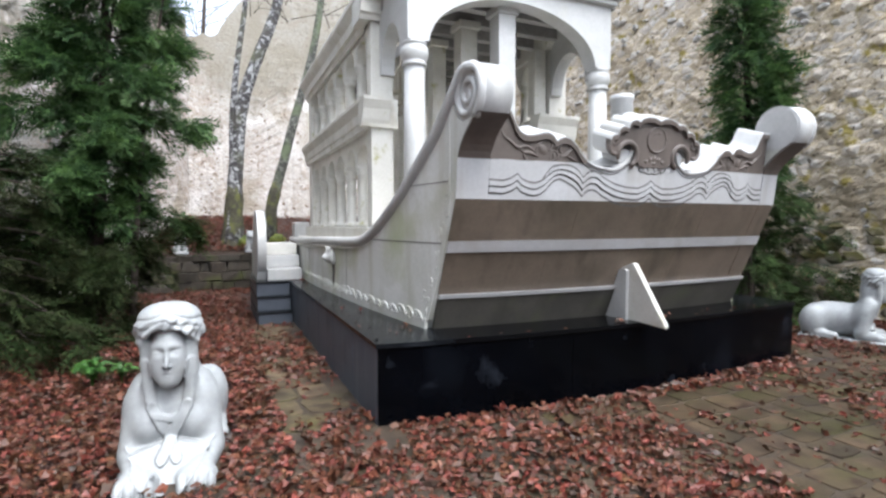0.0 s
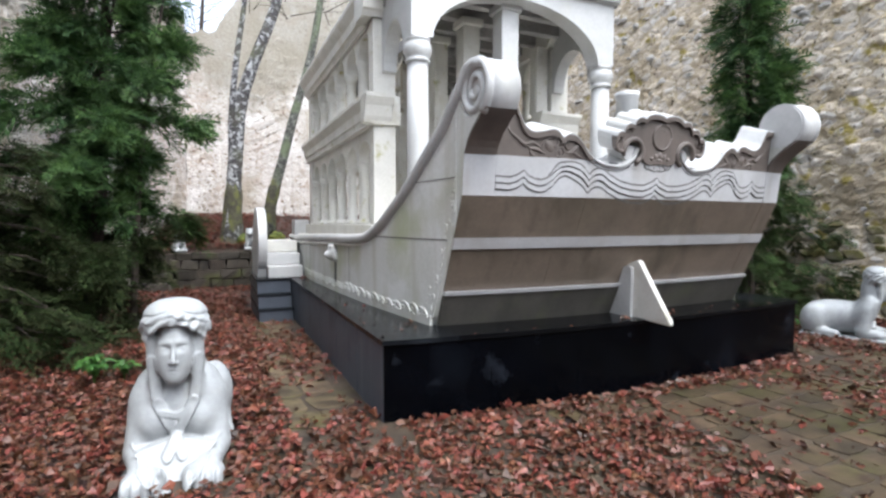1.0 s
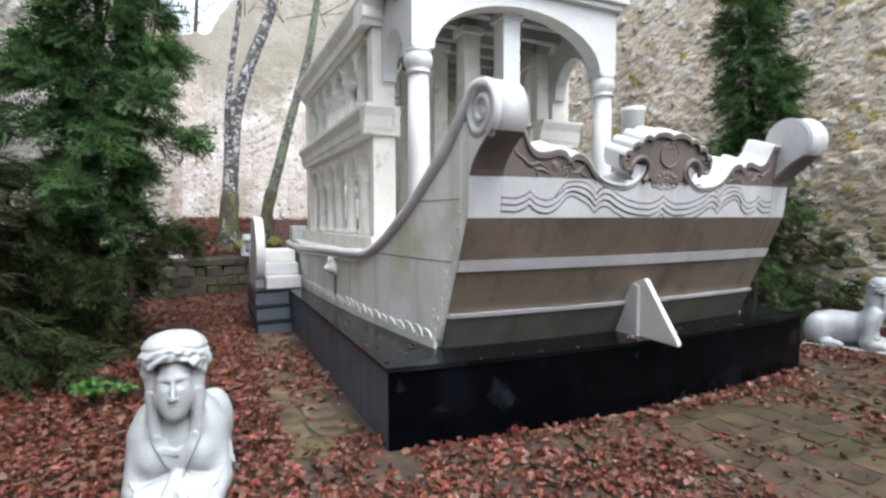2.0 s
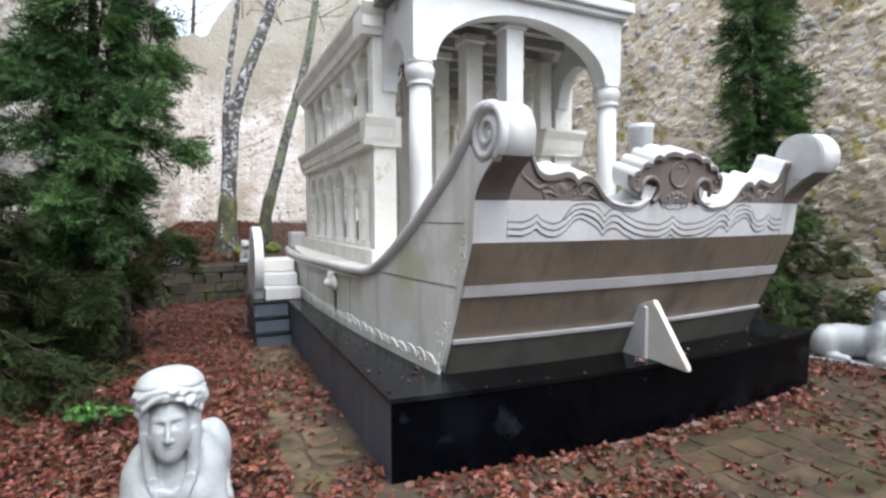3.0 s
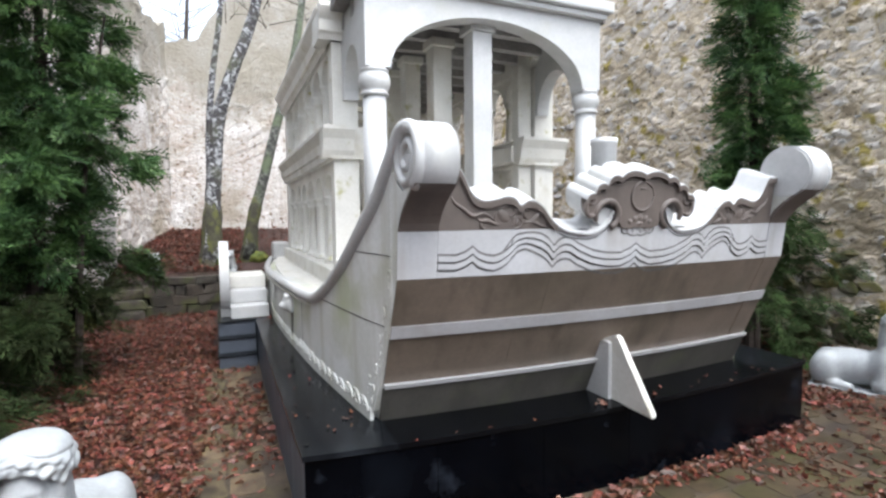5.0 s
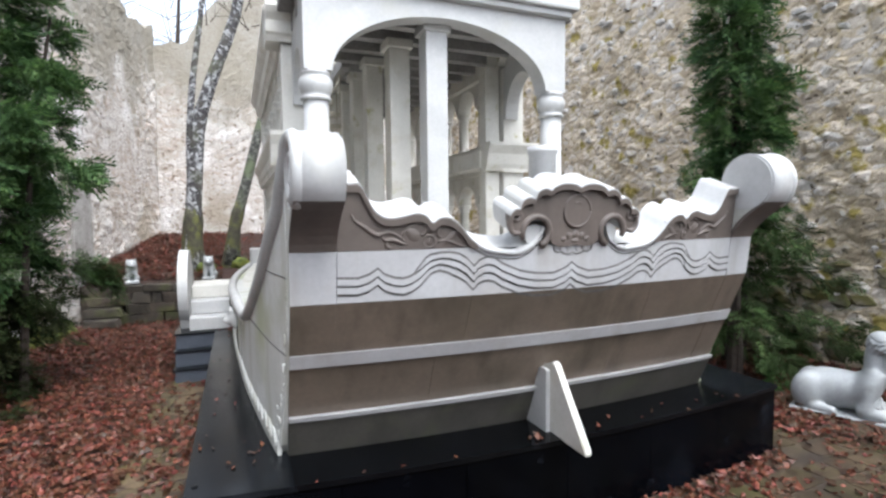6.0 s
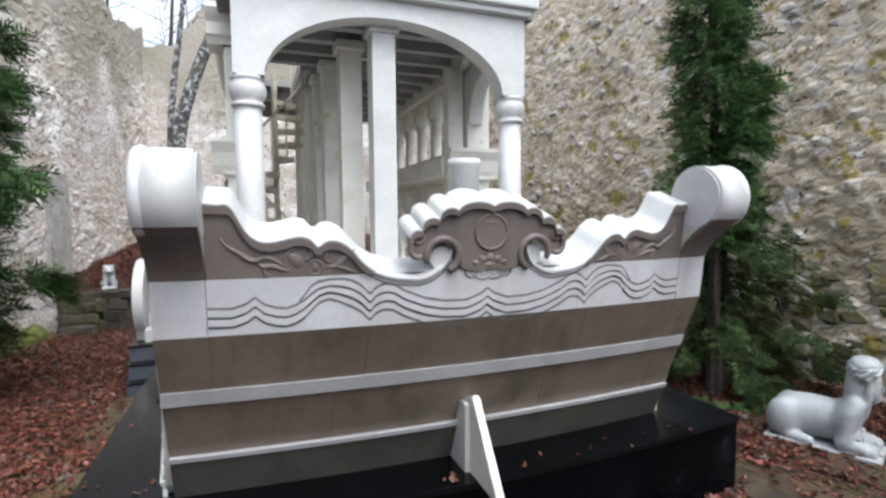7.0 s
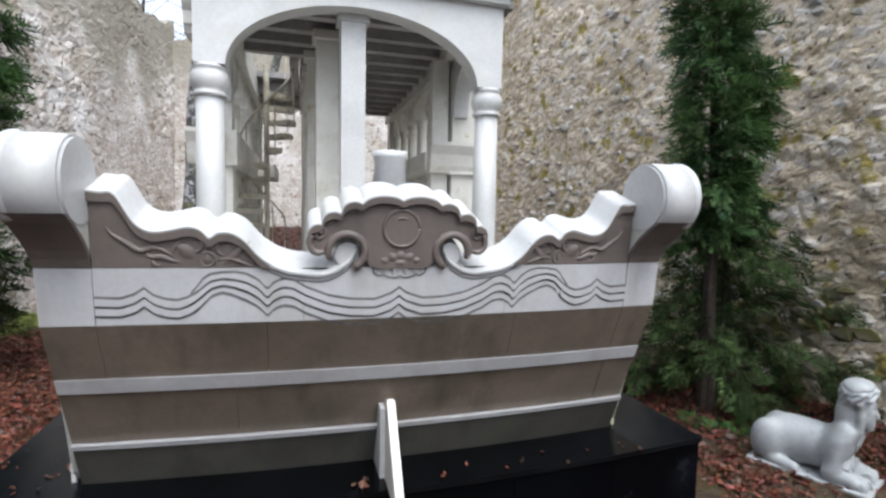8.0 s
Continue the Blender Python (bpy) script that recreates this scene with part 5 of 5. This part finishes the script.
    d = melt(d, blob(A, Y, Z, (0.1, 0.14, 0.07), (0.05, 0.12, 0.07)), 0.02)
    return melt(d, np.maximum(np.maximum(A - 0.13, np.abs(Y - 0.06) - 0.2), np.abs(Z - 0.0) - 0.03), 0.01)


me = sculpt("lion_statue", lion_field, (-0.19, -0.2, -0.06), (0.19, 0.32, 0.53), 0.014, STATUE)
lion = tagged(new("lion_statue", me), "small white sitting lion on the terrace wall", "statue", "lion statues")
lion.matrix_basis = Matrix.LocRotScale((-3.45, 7.72, 0.73), Euler((0, 0, 0.2)), (0.85, 0.85, 0.85))
copy_thing(lion, pose(-2.22, 7.72, 0.74, 0, 0, -6))


# ---- trees ----
def spray_mesh(seed, name, fine=7, length=0.34, width=0.012):
    """A feathery branchlet: a stem with side shoots of narrow blades, drooping at the tips."""
    r = random.Random(seed)
    V, F = [], []

    def blade(p, q, w):
        p, q = Vector(p), Vector(q)
        d = q - p
        s = d.cross(Vector((r.uniform(-0.3, 0.3), r.uniform(-0.3, 0.3), 1))).normalized() * w
        i = len(V)
        mid = p + d * 0.5
        V.extend([p, mid + s, q, mid - s])
        F.append((i, i + 1, i + 2, i + 3))

    for k in range(fine):
        t = (k + 0.5) / fine
        base = Vector((length * t * 0.9, 0.03 * math.sin(3 * t + seed), -0.10 * t * t))
        for s in (-1, 1):
            ln = length * (0.55 - 0.35 * t) * r.uniform(0.7, 1.2)
            tip = base + Vector((ln * 0.75, s * ln * 0.7, r.uniform(-0.35, 0.12) * ln))
            blade(base, tip, width)
            for j in range(3):
                b2 = base.lerp(tip, 0.3 + 0.22 * j)
                l2 = ln * 0.42
                blade(b2, b2 + Vector((l2 * r.uniform(0.4, 1), s * l2 * r.uniform(-0.4, 0.7), r.uniform(-0.6, 0.3) * l2)), width * 0.85)
    blade((0, 0, 0), (length, 0, -0.11), width)
    return np.array([tuple(v) for v in V]), np.array(F)


SPRAYS = [spray_mesh(k, "spray", 7, 0.30, 0.008) for k in range(5)]


def conifer(name, at, height, radius, label, seed, sprays=2600, low=0.15, stems=1, lean=(0, 0), tip=0.5, scale=1.0, ragged=0.35, foliage=NEEDLE, skirt=1.0, shade_top=0.0):
    """Trunk, limbs, and a crown of many feathery sprays hung along the limbs."""
    r = random.Random(seed)
    tree = thing(name, label, "tree", at=at)
    bm = bmesh.new()
    for k in range(stems):
        ox, oy = (0, 0) if k == 0 else (r.uniform(-0.45, 0.45), r.uniform(-0.4, 0.4))
        tube(bm, [(ox + lean[0] * t + 0.04 * math.sin(5 * t + k), oy + lean[1] * t, height * t * (1 if k == 0 else 0.7) - 0.1 * (t == 0)) for t in [i / 10 for i in range(11)]], [0.065 * scale * (1 - 0.85 * i / 10) / (1 + 0.6 * k) + 0.006 for i in range(11)], 8)
    part("trunk", bm, BARK, tree)
    limbs = bmesh.new()
    spots = []
    n = int(64 * scale)
    for k in range(n):
        t = low + (0.985 - low) * (k + r.random()) / n
        a = k * 2.4 + r.uniform(-0.4, 0.4)
        reach = radius * (1 - tip * t) * (math.sin(math.pi * min(1, (1.03 - t) * 2.2) / 2)) * (1 - ragged + 2 * ragged * r.random() ** 1.2) * min(1, skirt + (1 - skirt) * t / 0.3)
        z0 = height * t
        c = Vector((lean[0] * t, lean[1] * t, z0))
        pts = [c + Vector((math.cos(a) * reach * q, math.sin(a) * reach * q, reach * (0.28 * q - 0.42 * q * q))) for q in (0, 0.35, 0.7, 1.0)]
        tube(limbs, pts, [0.014, 0.010, 0.006, 0.003], 5)
        spots.append((pts, a, reach))
    tagged(part("branchwork", limbs, BARK, tree), kind="stuff")
    weights = [s[2] for s in spots]
    chosen = r.choices(spots, weights, k=sprays)
    # Below a set height the crown takes foliage with shade in its colour.
    for kind, look_of, level in (("crown", foliage, True), ("lower_crown", SHADE_NEEDLE, False)):
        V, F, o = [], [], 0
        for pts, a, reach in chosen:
            if (pts[0].z >= height * shade_top * (0.85 + 0.3 * r.random())) != level:
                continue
            q = 1 - r.random() ** 1.4 * 0.85
            i = min(int(q * 3), 2)
            p = pts[i].lerp(pts[i + 1], q * 3 - i) + Vector((r.uniform(-0.09, 0.09), r.uniform(-0.09, 0.09), r.uniform(-0.15, 0.10)))
            v, f = SPRAYS[r.randrange(5)]
            m = (Euler((r.uniform(-0.9, 0.9), r.uniform(-0.5, 0.75), a + r.uniform(-1.1, 1.1))).to_matrix()) * (r.uniform(0.45, 1.05) * (0.7 + 0.3 * scale))
            V.append(v @ np.array(m).T + np.array(p))
            F.append(f + o)
            o += len(v)
        if V:
            ob = new(kind, lay(kind, np.concatenate(V), np.concatenate(F).tolist(), look_of))
            ob.parent = tree
    return tree


conifer("conifer", (-4.15, 3.6, 0), 5.4, 1.02, "tall dark green conifer with feathery drooping branches", 11, sprays=5200, low=0.05, skirt=0.5, stems=3, scale=1.25, tip=0.82, ragged=0.6, lean=(0.42, 0), shade_top=0.24)
# Added to fill the dark area under the tall conifer.
conifer("conifer", (-4.85, 2.75, 0), 2.2, 1.15, "added low conifer by the wall, dark branches standing in for shade", 17, sprays=900, low=0.04, tip=0.5, ragged=0.6, foliage=SHADE_NEEDLE)
conifer("conifer", (3.38, 1.45, 0), 5.8, 0.38, "slender dark green conifer against the rubble wall", 23, sprays=1900, low=0.30, tip=0.45, ragged=0.5, lean=(-0.16, 0))
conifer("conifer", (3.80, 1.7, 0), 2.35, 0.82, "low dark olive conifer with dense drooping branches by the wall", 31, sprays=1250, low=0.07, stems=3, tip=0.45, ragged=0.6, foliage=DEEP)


def birch(at, paths, label, bark=BIRCH):
    tree = thing("birch", label, "tree", at=at)
    bm = bmesh.new()
    for pts, r0 in paths:
        k = glide([(z, x) for x, z in pts])
        zs = [pts[0][1] + (pts[-1][1] - pts[0][1]) * i / 14 for i in range(15)]
        tube(bm, [(k(z), 0.05 * math.sin(z), z) for z in zs], [r0 * (1.7 if i == 0 else 1.2 if i == 1 else 1) * (1 - 0.5 * i / 14) for i in range(15)], 12)
    part("trunk", bm, bark, tree, smooth=True)
    tw = bmesh.new()
    r = random.Random(len(label))
    for pts, r0 in paths:
        x, z = pts[-1]
        for k in range(9):
            a, l = r.uniform(-1.3, 1.3), r.uniform(0.6, 1.8)
            zz = z - r.uniform(0, 1.6)
            p = [Vector((x + l * q * math.sin(a) + 0.06 * math.sin(9 * q + k), r.uniform(-0.3, 0.3) * q, zz + l * q * math.cos(a) * 0.8)) for q in (0, 0.35, 0.7, 1)]
            tube(tw, p, [0.012, 0.008, 0.005, 0.002], 5)
            for j in range(3):
                e = p[2] + Vector((r.uniform(-0.4, 0.4), r.uniform(-0.3, 0.3), r.uniform(0, 0.5)))
                tube(tw, [p[1 + j % 2], e], [0.005, 0.002], 4)
    tagged(part("branchwork", tw, BARK, tree), kind="stuff")
    foot = bmesh.new()
    r0 = paths[0][1]
    k = glide([(z, x) for x, z in paths[0][0]])
    tube(foot, [(k(max(z, -0.2)), 0.05 * math.sin(z), z) for z in (-0.38, -0.2, 0.0, 0.2, 0.5, 0.8, 1.05)], [r0 * 2.0, r0 * 1.75, r0 * 1.4, r0 * 1.2, r0 * 1.08, r0 * 1.02, r0 * 0.85], 14)
    for v in foot.verts:
        v.co += 0.03 * noise.noise_vector(v.co * 7)
    part("moss_sleeve", foot, FOOT, tree, "dark bark overgrown with green moss at the foot", smooth=True)
    pad = bmesh.new()
    bmesh.ops.create_icosphere(pad, subdivisions=3, radius=0.5)
    for v in pad.verts:
        v.co = Vector((v.co.x * 0.36, v.co.y * 0.26, v.co.z * 0.26)) * (1 + 0.35 * noise.noise(v.co * 4))
        v.co += Vector((r0 * 1.4, -r0 * 1.2, ground_height(at[0], at[1]) - at[2] + 0.02))
    part("moss_pad", pad, MOSS, tree, "bright yellow-green moss", smooth=True)
    return tree


birch((-2.52, 8.3, 1.0), [([(0, -0.2), (0.03, 0.8), (0.10, 1.7), (0.21, 2.7), (0.50, 3.6), (0.88, 4.6), (1.15, 6.0)], 0.165), ([(0.04, 1.1), (0.02, 2.1), (0.12, 3.4), (0.30, 4.6), (0.42, 6.0)], 0.075)], "forked birch trunk with mossy foot and black and white bark")
birch((-1.84, 8.4, 1.1), [([(0, -0.2), (0.08, 0.55), (0.32, 1.4), (0.55, 2.3), (0.93, 3.65), (1.08, 4.4), (1.3, 6.0)], 0.115)], "leaning birch trunk with dark bark and green lichen", LICHEN)
for k, (x, y, z) in enumerate(((-4.6, 12.9, 5.6), (-3.2, 13.6, 6.2), (-1.6, 14.0, 6.0))):
    r = random.Random(50 + k)
    t = thing("bare_tree", "bare winter tree with thin branches beyond the wall", "tree", at=(x, y, 0))
    bm = bmesh.new()
    tube(bm, [(0, 0, 0), (0.1, 0, z), (0.3, 0, z + 3)], [0.12, 0.07, 0.02], 7)
    for j in range(26):
        a, l = r.uniform(-1.2, 1.2), r.uniform(0.8, 2.4)
        z0 = z + r.uniform(-0.8, 2)
        p = [Vector((l * q * math.sin(a), r.uniform(-0.4, 0.4) * q, z0 + l * q * math.cos(a))) for q in (0, 0.5, 1)]
        tube(bm, p, [0.014, 0.008, 0.003], 4)
    part("trunk", bm, BARK, t)

# small green plants
def plant(at, n, size, label, seed, name="small_plant"):
    r = random.Random(seed)
    p = thing(name, label, "plant", at=at)
    V, F = [], []
    for k in range(n):
        a, l = r.uniform(0, 6.28), size * r.uniform(0.5, 1.1)
        base = Vector((0, 0, 0.02))
        tip = Vector((math.cos(a) * l, math.sin(a) * l, l * r.uniform(0.2, 0.9)))
        for j in range(7):
            q = 0.25 + 0.12 * j
            c = base.lerp(tip, q) - Vector((0, 0, l * 0.3 * q * q))
            for s in (-1, 1):
                w = l * 0.22 * math.sin(math.pi * (q * 0.85))
                d = Vector((-math.sin(a) * s, math.cos(a) * s, -0.2)) * w
                f = (tip - base).normalized() * w * 0.45
                i = len(V)
                V.extend([c, c + d * 0.5 + f, c + d, c + d * 0.5 - f * 0.4])
                F.append((i, i + 1, i + 2, i + 3))
    ob = new("leaves", lay("leaves", V, F, GREEN))
    ob.parent = p
    return p


def fern(at, fronds, label, seed):
    """Arching fronds, each a bent stem with rows of narrow leaflets that shorten to the tip."""
    r = random.Random(seed)
    p = thing("fern", label, "plant", at=at)
    for a, l, lift in fronds:
        V, F = [], []
        side, ahead = Vector((-math.sin(a), math.cos(a), 0)), Vector((math.cos(a), math.sin(a), 0))
        at_q = lambda q: ahead * (0.85 * l * (0.25 * q + 0.75 * q * q)) + Vector((0, 0, 1.3 * lift * math.sin(math.pi * 0.66 * q)))
        n = 15
        for j in range(n):
            q = 0.22 + 0.76 * j / (n - 1)
            w = l * 0.34 * math.sin(math.pi * (0.16 + 0.80 * (1 - q))) * r.uniform(0.85, 1.12)
            c, c2, c3 = at_q(q), at_q(min(q + 0.035, 1)), at_q(min(q + 0.065, 1))
            for s in (-1, 1):
                tip = c2 + side * (s * w) + ahead * (0.35 * w) - Vector((0, 0, (0.25 + 0.2 * r.random()) * w))
                mid = c2 + side * (s * w * 0.5) + ahead * (0.12 * w) - Vector((0, 0, 0.05 * w))
                i = len(V)
                V.extend([c, mid - ahead * 0.09 * l * 0.6, tip, mid + ahead * 0.09 * l * 0.6, c3])
                F.append((i, i + 1, i + 2, i + 3, i + 4))
        ob = new("frond", lay("frond", V, F, GREEN))
        ob.parent = p
        part("stem", tube(bmesh.new(), [at_q(k / 6) for k in range(7)], [0.004 - 0.0004 * k for k in range(7)], 5), GREEN, ob)
    return p


fern((-3.72, 1.55, 0.02), [(-1.5, 0.20, 0.15), (-2.3, 0.17, 0.16), (-0.8, 0.17, 0.14), (0.2, 0.15, 0.16), (2.6, 0.15, 0.16), (1.3, 0.13, 0.18), (-1.9, 0.13, 0.19), (-1.1, 0.12, 0.19)], "bright green fern growing out of fallen leaves", 3)
fern((-3.54, 1.62, 0.02), [(-1.2, 0.13, 0.11), (-2.2, 0.12, 0.12), (0.1, 0.13, 0.10), (2.0, 0.12, 0.12), (-0.5, 0.1, 0.13)], "small green fern among fallen leaves", 4)

# moss cushions at the foot of the west wall
ob, a, along, out = WALL_L
rm = random.Random(41)
for k in range(46):
    u = 6.5 + (10.4 - 6.5) * k / 45
    bm = bmesh.new()
    bmesh.ops.create_icosphere(bm, subdivisions=3, radius=0.5)
    sx, sy, sz = rm.uniform(0.3, 0.6), rm.uniform(0.16, 0.34), rm.uniform(0.2, 0.55)
    for v in bm.verts:
        n_ = 1 + 0.25 * noise.noise(v.co * 3 + Vector((k * 3.1, 0, 0))) + 0.12 * noise.noise(v.co * 9 + Vector((0, k, 0)))
        v.co = Vector((v.co.x * sx, v.co.y * sy, v.co.z * sz)) * n_
    c = part("moss_cushion", bm, MOSS, ob, smooth=True)
    q = a + along * u + out * 0.03
    c.matrix_basis = pose(q.x, q.y, ground_height(q.x, q.y) + 0.02, 0, 0, math.degrees(math.atan2(along.y, along.x)))
for k, (x, y) in enumerate(((2.72, 1.42), (2.88, 1.30), (2.97, 1.16), (3.10, 1.02), (3.22, 0.92), (3.08, 1.26), (3.30, 1.10), (3.36, 0.82))):
    plant((x, y, 0), 12, 0.16, "low green plants at the foot of the wall", 60 + k)

# ---- paving ----
paving = tagged(new("paving", lay("paving", [(-3.1, -3.2, 0.022), (6, -3.2, 0.022), (6, 1.0, 0.022), (-1.9, 1.0, 0.022), (-1.9, 3.8, 0.022), (-2.55, 3.8, 0.022), (-2.55, 0.2, 0.022), (-3.1, 0.0, 0.022)], [(0, 1, 2, 3, 6, 7), (3, 4, 5, 6)], SOIL)), "damp stone paving of irregular slabs with moss and leaves", "paving", kind="structure")
slabs = []
for k in range(6):
    r = random.Random(k + 90)
    bm = bmesh.new()
    n = 7
    prism(bm, [((0.5 + r.uniform(-0.05, 0.02)) * (abs(math.cos(a)) ** 0.35) * (1 if math.cos(a) > 0 else -1), (0.5 + r.uniform(-0.05, 0.02)) * (abs(math.sin(a)) ** 0.35) * (1 if math.sin(a) > 0 else -1)) for a in [2 * math.pi * (i + 0.5) / 10 for i in range(10)]], lambda a, d, b: (a * (1 - 0.03 * (d > 0.5)), b * (1 - 0.03 * (d > 0.5)), d), 0, 1)
    slabs.append(solid("slab", bm.copy(), OCHRE) if k < 3 else solid("slab", bm, SLAB))
r = random.Random(5)


def pave(x0, x1, y0, y1, wide, deep, jitter, first=3):
    y = y0
    row = 0
    while y < y1:
        dy = deep * r.uniform(0.75, 1.3)
        x = x0 - (row % 2) * wide * 0.4
        while x < x1:
            dx = wide * r.uniform(0.7, 1.35)
            if not (abs(x + dx / 2) < PW + dx * 0.5 and y + dy > -0.22):
                s_ = new("slab", slabs[first + r.randrange(3)])
                s_.parent = paving
                s_.matrix_basis = Matrix.LocRotScale((x + dx / 2, y + dy / 2, 0.012 + r.uniform(-0.002, 0.004)), Euler((r.uniform(-0.01, 0.01), r.uniform(-0.01, 0.01), r.uniform(-jitter, jitter))), (dx - 0.008, dy - 0.008, 0.015))
            x += dx
        y += dy
        row += 1


pave(-2.55, -1.97, 0.1, 3.6, 0.28, 0.25, 0.18, 0)
pave(-1.0, 4.6, -2.0, -0.1, 0.24, 0.2, 0.14)
pave(2.0, 4.4, 0.0, 0.6, 0.24, 0.2, 0.14)

# ---- fallen leaves ----
def leaf_bed(name, spots, label, seed, size=(0.022, 0.062)):
    r = np.random.default_rng(seed)
    n = len(spots)
    base = np.array([(-0.5, 0, 0.02), (-0.22, 0.28, 0.10), (0.02, 0.22, 0.02), (0.22, 0.32, 0.10), (0.55, 0, 0.05), (0.2, -0.30, 0.08), (0.0, -0.2, 0.0), (-0.2, -0.3, 0.09), (0.02, 0, -0.04)])
    tri = np.array([(8, i, (i + 1) % 8) for i in range(8)])
    s = r.uniform(*size, n)[:, None, None] * (1 + 0.5 * (r.random(n) < 0.12))[:, None, None]
    v = (np.repeat(base[None], n, 0) + r.normal(0, 0.07, (n, 9, 3))) * s * np.stack([np.ones(n), r.uniform(0.55, 1.15, n), r.uniform(-2.2, 2.8, n)], -1)[:, None]
    a, t = r.uniform(0, 6.28, n), r.normal(0, 0.55, n)
    x, y, z = v[..., 0], v[..., 1], v[..., 2]
    y, z = y * np.cos(t)[:, None] - z * np.sin(t)[:, None], y * np.sin(t)[:, None] + z * np.cos(t)[:, None]
    x, y = x * np.cos(a)[:, None] - y * np.sin(a)[:, None], x * np.sin(a)[:, None] + y * np.cos(a)[:, None]
    z = z - z.min(1)[:, None]
    P = np.stack([x, y, z], -1) + np.array(spots)[:, None]
    F = (tri[None] + 9 * np.arange(n)[:, None, None]).reshape(-1, 3)
    return tagged(new(name, lay(name, P.reshape(-1, 3), F.tolist(), LEAF)), label, "fallen leaves", kind="stuff")


def cover(x, y):
    """How thickly leaves lie at a place, 0 to 1."""
    nz = noise.noise(Vector((x * 1.1, y * 1.1, 4))) + 0.5 * noise.noise(Vector((x * 3, y * 3, 9)))
    if abs(x) < PW + 0.02 and y > YF(max(-PW, min(PW, x))) - 0.02 and y < 8.3:
        return 0
    if -2.43 < x < -1.9 and y > 3.55 and y < 5.9:
        return 0
    if y > 7.5:
        return 0.9 if y > 7.8 and x < 3 else 0
    if abs(x + 3.085) < 0.22 and -0.40 < y < 0.75:
        return 0
    if x < -2.5:
        return 1.0
    if x < -1.9:
        return max(0.03, min(1, 0.34 + 0.9 * nz - 0.35 * math.exp(-((y - 0.5) / 0.8) ** 2)))
    near = YF(max(-PW, min(PW, x))) - y
    if x < PW and 0 < near < 0.20:
        return 0.95 - 1.1 * near + 0.3 * nz
    if x < PW and 0 < near < 0.24 + 0.16 * (x + 1.6):
        return 0.12 + 0.5 * max(0, -1.25 - x) + 0.5 * nz
    if y < -0.1 and x < -0.1:
        return min(1, max(0.04, 0.95 + 0.7 * nz - 1.6 * max(0, x + 0.85)))
    if y < -1.6 and x < 1.6:
        return max(0.02, 0.35 + 0.8 * nz)
    if x > 2.4 and y > -0.9:
        return max(0.06, min(1, 0.55 + 1.0 * nz))
    return max(0.05, 0.24 + 0.6 * nz)


r = random.Random(77)
pts = []
while len(pts) < 114000:
    x, y = r.uniform(-5.9, 4.9), r.uniform(-5.2, 11.4)
    if y < -2.2 and r.random() < (-2.2 - y) / 2.6 + 0.3:
        continue
    if y > 3 and x > -1.9 and r.random() < 0.8:
        continue
    if 6 < y < 7.7 and r.random() < 0.5:
        continue
    if r.random() < cover(x, y):
        pts.append((x, y, ground_height(x, y) + 0.012 + r.random() ** 2 * (0.05 if x < -2.5 or y > 0.5 else 0.025) * cover(x, y) + (0.012 if x > -2.5 and y < 3.8 else 0)))
leaf_bed("leaf_carpet", pts, "carpet of damp reddish brown fallen leaves", 1)
pts = []
for k in range(64):
    s = r.random()
    if s < 0.6:
        pts.append((-PW + r.uniform(0.02, 0.4), r.uniform(0.1, 4), PZ + 0.002))
    else:
        pts.append((r.uniform(-1.8, 1.8), r.uniform(-0.12, 0.05), PZ + 0.002))
leaf_bed("scattered_leaves", pts, "a few wet leaves lying on the granite plinth", 2, (0.018, 0.042))

# ---- stones standing proud of the rubble wall ----
def lump(k, material):
    bm = bmesh.new()
    bmesh.ops.create_icosphere(bm, subdivisions=1, radius=0.5)
    rr = random.Random(200 + k)
    for v in bm.verts:
        v.co *= rr.uniform(0.8, 1.15)
    return solid("stone", bm, material)


ob, a, along, out = WALL_R
turn = math.atan2(along.y, along.x)
# pale ones all over; moss-grown ones, with shrub shade in their tone, packed along the foot of the wall
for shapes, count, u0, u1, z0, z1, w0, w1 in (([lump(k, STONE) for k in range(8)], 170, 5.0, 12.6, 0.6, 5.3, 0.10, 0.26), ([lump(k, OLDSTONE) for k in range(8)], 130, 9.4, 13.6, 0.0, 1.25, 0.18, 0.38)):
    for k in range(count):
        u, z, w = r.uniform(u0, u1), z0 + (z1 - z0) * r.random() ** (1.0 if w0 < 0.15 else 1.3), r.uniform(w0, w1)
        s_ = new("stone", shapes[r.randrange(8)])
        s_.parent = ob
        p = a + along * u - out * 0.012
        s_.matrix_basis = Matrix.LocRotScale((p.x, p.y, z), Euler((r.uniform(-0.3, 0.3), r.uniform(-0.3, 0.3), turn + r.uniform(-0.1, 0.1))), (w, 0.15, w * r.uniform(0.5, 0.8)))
